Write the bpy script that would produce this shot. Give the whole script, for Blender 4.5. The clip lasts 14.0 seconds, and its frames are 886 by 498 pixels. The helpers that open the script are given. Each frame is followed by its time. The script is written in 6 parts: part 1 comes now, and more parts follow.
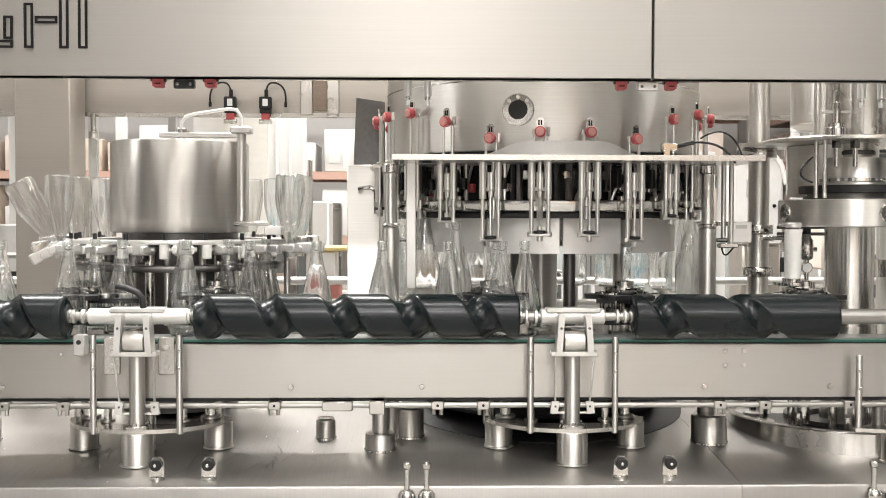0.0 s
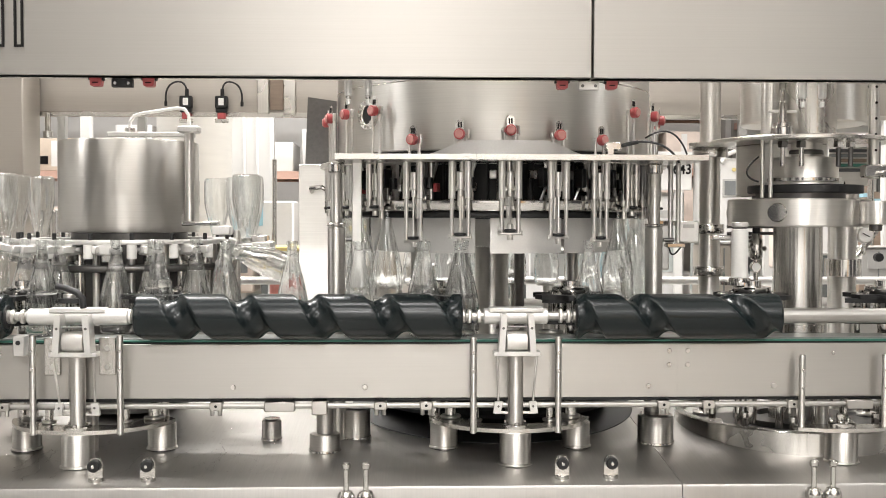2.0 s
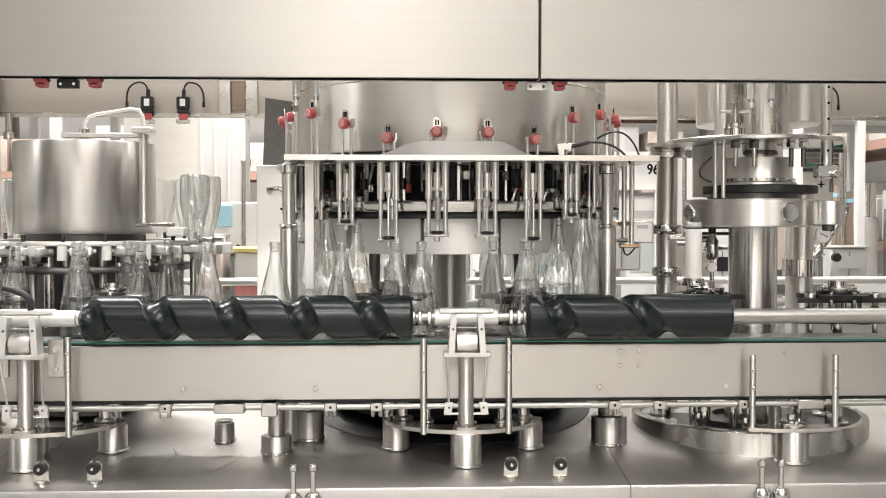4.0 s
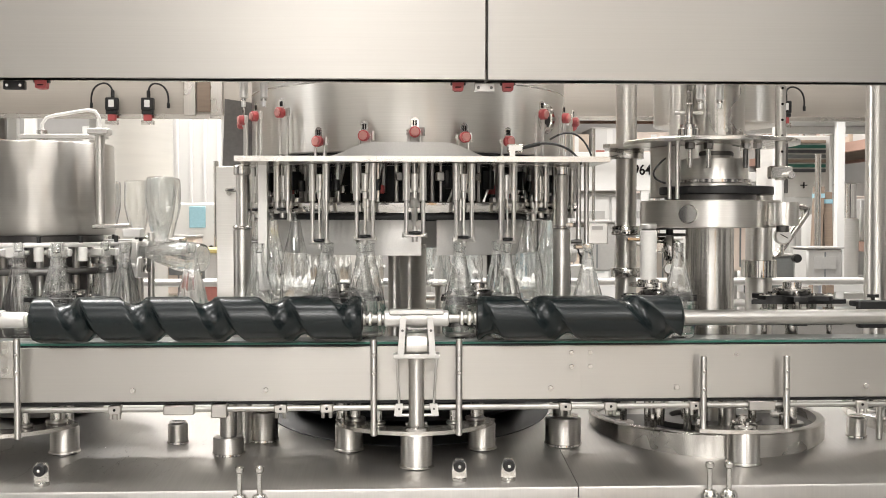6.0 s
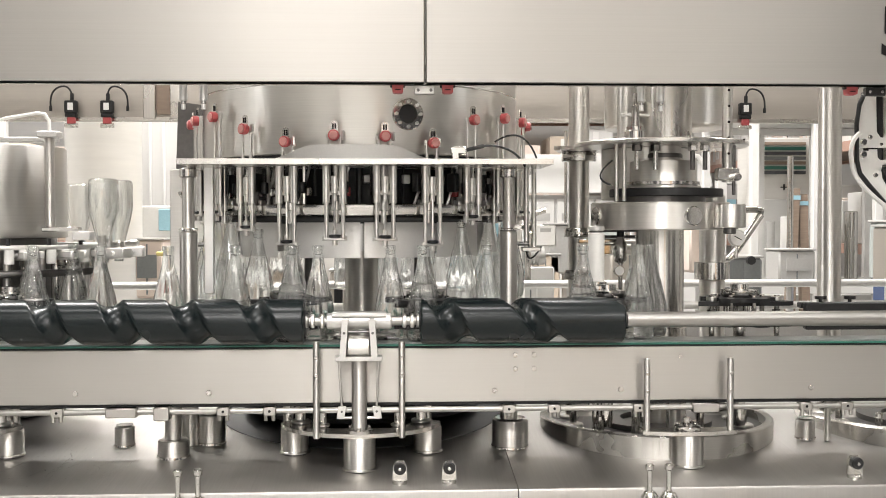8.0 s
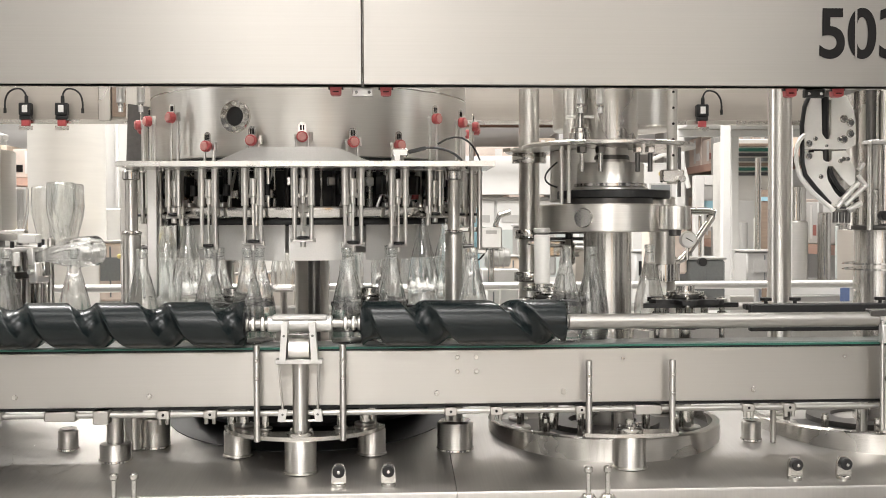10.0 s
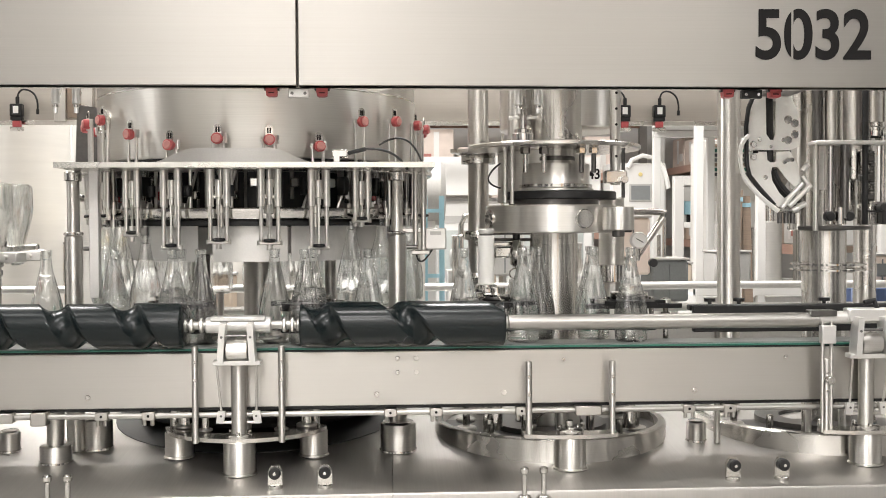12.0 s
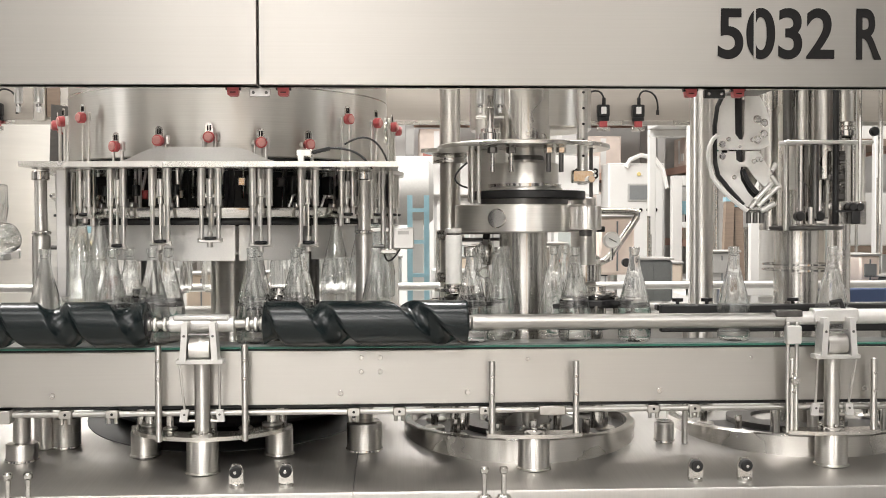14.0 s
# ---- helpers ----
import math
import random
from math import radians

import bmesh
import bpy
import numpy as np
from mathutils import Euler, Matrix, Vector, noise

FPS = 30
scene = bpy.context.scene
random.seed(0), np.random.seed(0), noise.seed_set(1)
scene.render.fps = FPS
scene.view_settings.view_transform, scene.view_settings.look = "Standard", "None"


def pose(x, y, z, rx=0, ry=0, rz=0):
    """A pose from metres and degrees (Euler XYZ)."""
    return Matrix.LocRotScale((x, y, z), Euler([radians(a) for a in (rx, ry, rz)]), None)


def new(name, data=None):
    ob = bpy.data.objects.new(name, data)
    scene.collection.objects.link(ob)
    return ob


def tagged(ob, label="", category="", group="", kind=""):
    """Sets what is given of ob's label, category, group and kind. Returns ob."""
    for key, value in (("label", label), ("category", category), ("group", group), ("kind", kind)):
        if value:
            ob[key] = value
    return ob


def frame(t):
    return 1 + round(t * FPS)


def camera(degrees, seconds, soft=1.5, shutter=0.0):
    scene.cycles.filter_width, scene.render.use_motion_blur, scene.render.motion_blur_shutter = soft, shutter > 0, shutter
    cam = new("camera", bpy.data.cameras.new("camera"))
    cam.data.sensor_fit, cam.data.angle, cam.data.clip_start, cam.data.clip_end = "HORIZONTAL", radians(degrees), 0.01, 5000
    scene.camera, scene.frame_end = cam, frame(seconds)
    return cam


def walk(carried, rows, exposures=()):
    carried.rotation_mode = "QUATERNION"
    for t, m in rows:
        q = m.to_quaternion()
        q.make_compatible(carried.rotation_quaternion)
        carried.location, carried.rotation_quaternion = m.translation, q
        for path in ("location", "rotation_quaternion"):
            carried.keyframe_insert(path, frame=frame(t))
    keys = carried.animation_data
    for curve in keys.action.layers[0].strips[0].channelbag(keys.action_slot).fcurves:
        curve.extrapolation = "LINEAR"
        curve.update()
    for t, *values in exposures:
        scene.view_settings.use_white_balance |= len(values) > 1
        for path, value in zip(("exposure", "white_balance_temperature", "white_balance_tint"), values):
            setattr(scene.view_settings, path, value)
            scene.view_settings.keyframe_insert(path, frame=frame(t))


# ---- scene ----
cam = camera(46.0, 14.0, soft=0.9)
METRES, EYE, TILT, LEAN, TURN = 1.03, 1.40, 0.0, 0.0, -1.4
ROWS = [
    (0.0, 0.0, 0.0, 0.0, 0.0, -1.63, -0.13),
    (0.5, 0.0328, 0.0027, 0.0, -0.16, -1.64, -0.12),
    (1.0, 0.068, 0.005, 0.0001, -0.28, -1.67, -0.15),
    (1.5, 0.0999, 0.0063, -0.0004, -0.42, -1.65, -0.13),
    (2.0, 0.1344, 0.0088, -0.0003, -0.56, -1.64, -0.11),
    (2.5, 0.1638, 0.0104, -0.0009, -0.71, -1.63, -0.09),
    (3.0, 0.1952, 0.0115, -0.0005, -0.84, -1.62, -0.05),
    (5.5, 0.3502, 0.0146, 0.0041, -1.13, -1.63, -0.02),
    (6.0, 0.3924, 0.013, 0.004, -1.07, -1.6, -0.0),
    (6.5, 0.4325, 0.0127, 0.003, -1.05, -1.56, 0.03),
    (7.0, 0.4747, 0.0126, 0.0034, -1.08, -1.53, 0.04),
    (7.5, 0.5132, 0.0122, 0.0036, -1.1, -1.5, 0.07),
    (8.0, 0.5539, 0.0112, 0.0034, -1.11, -1.46, 0.09),
    (10.5, 0.7417, 0.0145, 0.0055, -1.76, -1.37, 0.2),
    (11.0, 0.7854, 0.0161, 0.0052, -1.95, -1.36, 0.2),
    (11.5, 0.8235, 0.0156, 0.0059, -1.93, -1.35, 0.22),
    (12.0, 0.8626, 0.0118, 0.0061, -1.75, -1.35, 0.23),
    (12.5, 0.8964, 0.0092, 0.0054, -1.63, -1.34, 0.2),
    (13.0, 0.934, 0.0091, 0.0053, -0.98, -1.33, 0.21),
    (13.5, 0.9655, 0.009, 0.005, -1.03, -1.34, 0.17),
    (14.0, 0.999, 0.0081, 0.0052, -1.14, -1.37, 0.15),
]
walk(cam, [(t, pose(0, 0, EYE, TILT, LEAN, TURN) @ pose(METRES * x, METRES * y, METRES * z, 90 + pitch, roll, yaw)) for t, x, y, z, yaw, pitch, roll in ROWS])

# ---- light ----
world = bpy.data.worlds.new("world")
scene.world = world
world.use_nodes = True
world.node_tree.nodes["Background"].inputs["Color"].default_value = (0.85, 0.9, 1.0, 1)
world.node_tree.nodes["Background"].inputs["Strength"].default_value = 0.1
scene.view_settings.exposure = 0.0
CEIL = 6.2


def area_lamp(x, y, z, sx, sy, watts, colour=(1.0, 0.972, 0.95)):
    d = bpy.data.lights.new("hall_lamp", "AREA")
    d.shape, d.size, d.size_y, d.energy, d.color = "RECTANGLE", sx, sy, watts, colour
    ob = new("hall_lamp", d)
    ob.matrix_basis = pose(x, y, z)
    return ob


# assumed lamps, out of view; those at x -7.0 and 7.6 add reflected bands
LAMPS = ((-2.6, 1.2, 55), (0.5, 1.2, 115), (4.0, 1.2, 25), (-2.6, -2.4, 30), (0.2, -2.4, 150), (4.0, -2.4, 50),
         (-2.9, -5.6, 60), (-0.4, -5.6, 380), (4.0, -5.6, 225), (-7.0, 2.4, 170), (7.6, 3.0, 110),
         (-2.6, 5.4, 310), (0.5, 5.4, 480), (4.0, 5.4, 100), (-2.6, 9.6, 230), (0.7, 9.6, 115), (4.0, 9.6, 70))
for lx, ly, ww in LAMPS:
    area_lamp(lx, ly, CEIL - 0.12, 2.4, 0.7, ww)

# ---- materials ----


def material(name, colour, rough=0.5, metal=0.0, grain=None, vary=0.06, bump=0.0, rough_vary=0.0, spec=0.5, brush=0.0, random_tone=0.0, flat=False):
    """Principled with two scales of tone noise. grain: xyz stretch of the fine noise, in 1/m. brush: brushed round z, or along x on a flat sheet."""
    m = bpy.data.materials.new(name)
    m.use_nodes = True
    nt = m.node_tree
    b = nt.nodes["Principled BSDF"]
    b.inputs["Roughness"].default_value, b.inputs["Metallic"].default_value = rough, metal
    b.inputs["Specular IOR Level"].default_value = spec
    tc = nt.nodes.new("ShaderNodeTexCoord")
    mp = nt.nodes.new("ShaderNodeMapping")
    mp.inputs["Scale"].default_value = grain or (90, 90, 90)
    nt.links.new(tc.outputs["Object"], mp.inputs["Vector"])
    fine = nt.nodes.new("ShaderNodeTexNoise")
    fine.inputs["Scale"].default_value, fine.inputs["Detail"].default_value = 1.0, 3.0
    nt.links.new(mp.outputs["Vector"], fine.inputs["Vector"])
    big = nt.nodes.new("ShaderNodeTexNoise")
    big.inputs["Scale"].default_value, big.inputs["Detail"].default_value = 2.3, 4.0
    nt.links.new(tc.outputs["Object"], big.inputs["Vector"])
    mix = nt.nodes.new("ShaderNodeMath")
    mix.operation = "ADD"
    nt.links.new(fine.outputs["Fac"], mix.inputs[0])
    nt.links.new(big.outputs["Fac"], mix.inputs[1])
    ramp = nt.nodes.new("ShaderNodeMapRange")
    ramp.inputs["From Min"].default_value, ramp.inputs["From Max"].default_value = 0.6, 1.4
    ramp.inputs["To Min"].default_value, ramp.inputs["To Max"].default_value = 1 - vary, 1 + vary
    nt.links.new(mix.outputs[0], ramp.inputs["Value"])
    col = nt.nodes.new("ShaderNodeMix")
    col.data_type, col.blend_type = "RGBA", "MULTIPLY"
    col.inputs["Factor"].default_value = 1.0
    col.inputs["A"].default_value = (*colour, 1)
    nt.links.new(ramp.outputs["Result"], col.inputs["B"])
    last = col.outputs["Result"]
    if random_tone:
        info = nt.nodes.new("ShaderNodeObjectInfo")
        r2 = nt.nodes.new("ShaderNodeMapRange")
        r2.inputs["To Min"].default_value, r2.inputs["To Max"].default_value = 1 - random_tone, 1 + random_tone
        nt.links.new(info.outputs["Random"], r2.inputs["Value"])
        c2 = nt.nodes.new("ShaderNodeMix")
        c2.data_type, c2.blend_type = "RGBA", "MULTIPLY"
        c2.inputs["Factor"].default_value = 1.0
        nt.links.new(last, c2.inputs["A"])
        nt.links.new(r2.outputs["Result"], c2.inputs["B"])
        last = c2.outputs["Result"]
    nt.links.new(last, b.inputs["Base Color"])
    if brush:
        if flat:
            tg = nt.nodes.new("ShaderNodeCombineXYZ")
            tg.inputs["Z"].default_value = 1.0
            nt.links.new(tg.outputs["Vector"], b.inputs["Tangent"])
        else:
            tg = nt.nodes.new("ShaderNodeTangent")
            tg.direction_type, tg.axis = "RADIAL", "Z"
            nt.links.new(tg.outputs["Tangent"], b.inputs["Tangent"])
            b.inputs["Anisotropic Rotation"].default_value = 0.25
        b.inputs["Anisotropic"].default_value = brush
    if rough_vary:
        rr = nt.nodes.new("ShaderNodeMapRange")
        rr.inputs["From Min"].default_value, rr.inputs["From Max"].default_value = 0.3, 0.7
        rr.inputs["To Min"].default_value, rr.inputs["To Max"].default_value = max(0.02, rough - rough_vary), rough + rough_vary
        nt.links.new(big.outputs["Fac"], rr.inputs["Value"])
        nt.links.new(rr.outputs["Result"], b.inputs["Roughness"])
    if bump:
        bp = nt.nodes.new("ShaderNodeBump")
        bp.inputs["Strength"].default_value, bp.inputs["Distance"].default_value = 0.4, bump
        nt.links.new(fine.outputs["Fac"], bp.inputs["Height"])
        nt.links.new(bp.outputs["Normal"], b.inputs["Normal"])
    return m


def glass(name, colour=(1, 1, 1), rough=0.0, ior=1.45, clear=1.0):
    m = bpy.data.materials.new(name)
    m.use_nodes = True
    b = m.node_tree.nodes["Principled BSDF"]
    b.inputs["Base Color"].default_value = (*colour, 1)
    b.inputs["Roughness"].default_value, b.inputs["IOR"].default_value = rough, ior
    b.inputs["Transmission Weight"].default_value = clear
    return m


def thin_glass(name, bend, clear, low, high):
    """Blown glass as one skin: it bends the view a little, shines by its angle and lets light through."""
    m = bpy.data.materials.new(name)
    m.use_nodes = True
    nt = m.node_tree
    nt.nodes.remove(nt.nodes["Principled BSDF"])
    lw = nt.nodes.new("ShaderNodeLayerWeight")
    lw.inputs["Blend"].default_value = 0.5
    pw = nt.nodes.new("ShaderNodeMath")
    pw.operation = "POWER"
    pw.inputs[1].default_value = 2.5
    fr = nt.nodes.new("ShaderNodeMapRange")
    fr.inputs["To Min"].default_value, fr.inputs["To Max"].default_value = low, high
    nt.links.new(lw.outputs["Facing"], pw.inputs[0])
    nt.links.new(pw.outputs[0], fr.inputs["Value"])
    rf = nt.nodes.new("ShaderNodeBsdfRefraction")
    rf.inputs["IOR"].default_value, rf.inputs["Roughness"].default_value = bend, 0.0
    rf.inputs["Color"].default_value = (0.985, 0.995, 0.99, 1)
    gl = nt.nodes.new("ShaderNodeBsdfGlossy")
    gl.inputs["Roughness"].default_value = 0.05
    tr = nt.nodes.new("ShaderNodeBsdfTransparent")
    a, b = nt.nodes.new("ShaderNodeMixShader"), nt.nodes.new("ShaderNodeMixShader")
    a.inputs["Fac"].default_value = clear
    nt.links.new(rf.outputs["BSDF"], a.inputs[1])
    nt.links.new(tr.outputs["BSDF"], a.inputs[2])
    nt.links.new(fr.outputs["Result"], b.inputs["Fac"])
    nt.links.new(a.outputs["Shader"], b.inputs[1])
    nt.links.new(gl.outputs["BSDF"], b.inputs[2])
    nt.links.new(b.outputs["Shader"], nt.nodes["Material Output"].inputs["Surface"])
    return m


STEEL_C = (0.66, 0.64, 0.605)
# one satin steel in two tones: hood darkened, conveyor side lightened, against their lighting
panel_steel = material("satin_panel_steel", (0.36, 0.344, 0.32), 0.47, 1.0, (2, 2, 500), 0.035, 0.0, 0.03, brush=0.8, flat=True)
side_steel = material("conveyor_side_steel", (0.46, 0.443, 0.413), 0.42, 1.0, (3, 3, 300), 0.02, 0.0, 0.05, brush=0.7, flat=True)
brushed = material("brushed_steel", STEEL_C, 0.26, 1.0, (300, 300, 3), 0.07, 0.0, 0.05)
brushed_round = material("turned_steel", (0.64, 0.622, 0.592), 0.38, 1.0, (4, 4, 420), 0.08, 0.0, 0.04, brush=0.96)
# turned steel in three tones: lightened for shaded tank and head, darkened for lit drum
tank_steel = material("tank_steel", (0.75, 0.735, 0.703), 0.36, 1.0, (4, 4, 420), 0.07, 0.0, 0.03, brush=0.97)
bright_turned = material("bright_turned_steel", (0.74, 0.727, 0.7), 0.33, 1.0, (4, 4, 420), 0.06, 0.0, 0.03, brush=0.9)
drum_steel = material("drum_steel", (0.5, 0.486, 0.46), 0.31, 1.0, (4, 4, 420), 0.07, 0.0, 0.03, brush=0.94)
polished = material("polished_steel", (0.62, 0.605, 0.58), 0.13, 1.0, (60, 60, 60), 0.05, 0.0, 0.04)
column_steel = material("drawn_column_steel", (0.66, 0.642, 0.612), 0.27, 1.0, (4, 4, 420), 0.06, 0.0, 0.04, brush=0.95)
table_steel = material("wet_table_steel", (0.44, 0.428, 0.407), 0.4, 1.0, (200, 4, 4), 0.06, 0.0004, 0.08)
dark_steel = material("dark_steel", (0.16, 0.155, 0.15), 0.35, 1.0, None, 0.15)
screw_plastic = material("black_green_plastic", (0.005, 0.0088, 0.0096), 0.25, 0.0, (300, 6, 6), 0.2, 0.00004, 0.04, 0.36)
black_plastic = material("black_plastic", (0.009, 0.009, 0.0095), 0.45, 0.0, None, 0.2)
red_plastic = material("red_plastic", (0.42, 0.075, 0.078), 0.4, 0.0, None, 0.12)
knob_pink = material("faded_red_plastic", (0.55, 0.25, 0.23), 0.45, 0.0, None, 0.1)
red_paint = material("red_paint", (0.45, 0.17, 0.14), 0.5, 0.0, None, 0.15)
white_plastic = material("white_plastic", (0.8, 0.79, 0.76), 0.4, 0.0, None, 0.04)
grey_plastic = material("grey_plastic", (0.42, 0.41, 0.39), 0.5, 0.0, None, 0.08)
white_alu = material("anodised_aluminium", (0.7, 0.69, 0.67), 0.38, 0.7, (200, 200, 200), 0.05)
ink = material("black_ink", (0.012, 0.011, 0.011), 0.75, 0.0, None, 0.1, spec=0.15)
belt_mat = material("conveyor_plastic", (0.2, 0.21, 0.2), 0.3, 0.0, (40, 4, 4), 0.15, 0.0003)
green_edge = material("green_wear_strip", (0.03, 0.15, 0.11), 0.35, 0.0, None, 0.2)
pane_grey = material("dull_pane", (0.42, 0.45, 0.43), 0.15, 0.0, None, 0.08)
reflected_orange = material("orange_panel_paint", (0.58, 0.36, 0.17), 0.5, 0.0, (6, 6, 6), 0.08)
dark_paint = material("dark_panel_paint", (0.07, 0.07, 0.075), 0.5, 0.0, (6, 6, 6), 0.1)
south_paint = material("white_wall_paint", (0.82, 0.81, 0.79), 0.6, 0.0, (6, 6, 6), 0.05)
grey_paint = material("grey_hall_paint", (0.55, 0.545, 0.53), 0.6, 0.0, (6, 6, 6), 0.08)
hall_paint = material("hall_paint", (0.66, 0.65, 0.63), 0.6, 0.0, (6, 6, 6), 0.05)
ceiling_paint = material("ceiling_paint", (0.72, 0.7, 0.67), 0.8, 0.0, (6, 6, 6), 0.05)
floor_mat = material("hall_floor", (0.36, 0.35, 0.33), 0.3, 0.0, (12, 12, 12), 0.12, 0.0, 0.1)
beige_paint = material("beige_sheet", (0.44, 0.405, 0.36), 0.42, 0.55, (3, 3, 200), 0.04)
hall_cream = material("cream_enamel", (0.66, 0.64, 0.6), 0.4, 0.0, (3, 3, 40), 0.06)
cabinet_white = material("cabinet_white", (0.68, 0.67, 0.645), 0.45, 0.0, None, 0.03)
wood = material("bare_wood", (0.24, 0.18, 0.135), 0.6, 0.0, (8, 8, 90), 0.2)
carton = material("carton", (0.62, 0.52, 0.42), 0.7, 0.0, (9, 9, 9), 0.12, random_tone=0.25)
pale_carton = material("pale_carton", (0.7, 0.6, 0.53), 0.7, 0.0, (9, 9, 9), 0.1, random_tone=0.15)
orange_paint = material("orange_beam", (0.52, 0.33, 0.26), 0.5, 0.0, None, 0.12)
yellow_paint = material("yellow_paint", (0.62, 0.5, 0.2), 0.5, 0.0, None, 0.1)
blue_plastic = material("blue_plastic", (0.3, 0.5, 0.58), 0.4, 0.0, None, 0.1)
navy = material("navy_paint", (0.05, 0.08, 0.17), 0.5, 0.0, None, 0.1)
screen_grey = material("screen_grey", (0.2, 0.21, 0.21), 0.2, 0.0, None, 0.1)
water = glass("water", (1, 1, 1), 0.02, 1.33)
rail_steel = material("satin_rail_steel", (0.4, 0.39, 0.37), 0.36, 1.0, (4, 300, 300), 0.08)
rod_steel = material("satin_rod_steel", (0.7, 0.685, 0.657), 0.28, 1.0, (60, 60, 200), 0.08)
bottle_glass = thin_glass("clear_bottle_glass", 1.07, 0.22, 0.13, 0.75)

# ---- mesh helpers ----
ORIGIN = {}


def thing(name, label, category, at=(0, 0, 0), group="", kind=""):
    ob = new(name)
    ob.empty_display_size = 0.05
    ob.location = at
    ORIGIN[ob] = Vector(at)
    return tagged(ob, label, category, group, kind)


def finish(bm, sharp=40):
    bmesh.ops.recalc_face_normals(bm, faces=bm.faces[:])
    for f in bm.faces:
        f.smooth = True
    lim = radians(sharp)
    for e in bm.edges:
        if len(e.link_faces) == 2 and e.calc_face_angle(0) > lim:
            e.smooth = False


def part(name, bm, mat, parent=None, label="", sharp=40):
    """Links a bmesh, built in world places, as one mesh object under a thing or a part."""
    finish(bm, sharp)
    me = bpy.data.meshes.new(name)
    o = ORIGIN.get(parent, Vector((0, 0, 0)))
    bm.transform(Matrix.Translation(-o))
    bm.to_mesh(me)
    bm.free()
    me.materials.append(mat)
    ob = new(name, me)
    if parent is not None:
        ob.parent = parent
        ORIGIN[ob] = o
    if label:
        ob["label"] = label
    return ob


def single(name, bm, mat, label, category, group="", kind="", at=None):
    """A thing that is one mesh, with its origin at 'at'."""
    finish(bm)
    me = bpy.data.meshes.new(name)
    o = Vector(at or (0, 0, 0))
    bm.transform(Matrix.Translation(-o))
    bm.to_mesh(me)
    bm.free()
    me.materials.append(mat)
    ob = new(name, me)
    ob.location = o
    return tagged(ob, label, category, group, kind)


def box(bm, x0, x1, y0, y1, z0, z1, bev=0.0, m=None):
    r = bmesh.ops.create_cube(bm, size=1.0)
    vs = r["verts"]
    bmesh.ops.scale(bm, vec=(abs(x1 - x0), abs(y1 - y0), abs(z1 - z0)), verts=vs)
    bmesh.ops.translate(bm, vec=((x0 + x1) / 2, (y0 + y1) / 2, (z0 + z1) / 2), verts=vs)
    if m is not None:
        bmesh.ops.transform(bm, matrix=m, verts=vs)
    if bev:
        es = {e for v in vs for e in v.link_edges}
        bmesh.ops.bevel(bm, geom=list(es), offset=bev, segments=1, affect="EDGES")
    return bm


def lathe(bm, profile, seg=32, m=None, a0=0.0, a1=360.0):
    """Turns (r, z) pairs about z."""
    full = abs(a1 - a0 - 360) < 1e-6
    n = seg if full else seg + 1
    rings = []
    for r, z in profile:
        if r < 1e-6 and full:
            rings.append([bm.verts.new((0, 0, z))])
        else:
            rings.append([bm.verts.new((r * math.cos(radians(a0 + (a1 - a0) * i / seg)), r * math.sin(radians(a0 + (a1 - a0) * i / seg)), z)) for i in range(n)])
    for a, b in zip(rings, rings[1:]):
        for i in range(seg):
            j = (i + 1) % n
            if len(a) == 1 and len(b) == 1:
                continue
            if len(a) == 1:
                bm.faces.new((a[0], b[i], b[j]))
            elif len(b) == 1:
                bm.faces.new((a[i], a[j], b[0]))
            else:
                bm.faces.new((a[i], a[j], b[j], b[i]))
    vs = [v for r in rings for v in r]
    if m is not None:
        bmesh.ops.transform(bm, matrix=m, verts=vs)
    return bm


def rod(bm, p, q, r, seg=12, bev=0.0):
    """A closed cylinder from p to q, with small chamfers."""
    p, q = Vector(p), Vector(q)
    d = q - p
    L = d.length
    c = min(bev or r * 0.12, L * 0.3)
    m = Matrix.Translation(p) @ d.to_track_quat("Z", "Y").to_matrix().to_4x4()
    return lathe(bm, [(0, 0), (r - c, 0), (r, c), (r, L - c), (r - c, L), (0, L)], seg, m)


def pipe(bm, pts, r, seg=10):
    """A round tube along points."""
    pts = [Vector(p) for p in pts]
    rings = []
    for i, p in enumerate(pts):
        d = (pts[min(i + 1, len(pts) - 1)] - pts[max(i - 1, 0)]).normalized()
        u = d.cross(Vector((0.123, 0.31, 0.94))).normalized()
        v = d.cross(u)
        rings.append([bm.verts.new(p + r * (math.cos(2 * math.pi * k / seg) * u + math.sin(2 * math.pi * k / seg) * v)) for k in range(seg)])
    for a, b in zip(rings, rings[1:]):
        for k in range(seg):
            bm.faces.new((a[k], a[(k + 1) % seg], b[(k + 1) % seg], b[k]))
    bm.faces.new(rings[0][::-1])
    bm.faces.new(rings[-1])
    return bm


def arc(p0, p1, p2, n=8):
    """Points of a quadratic curve from p0 by p1 to p2."""
    p0, p1, p2 = Vector(p0), Vector(p1), Vector(p2)
    return [p0 * (1 - t) ** 2 + p1 * 2 * t * (1 - t) + p2 * t * t for t in [i / n for i in range(n + 1)]]


def prism(bm, outline, y0, y1):
    """A plate in the xz plane with that outline, from y0 to y1."""
    a = [bm.verts.new((x, y0, z)) for x, z in outline]
    b = [bm.verts.new((x, y1, z)) for x, z in outline]
    n = len(a)
    bm.faces.new(a)
    bm.faces.new(b[::-1])
    for i in range(n):
        bm.faces.new((a[i], b[i], b[(i + 1) % n], a[(i + 1) % n]))
    return bm


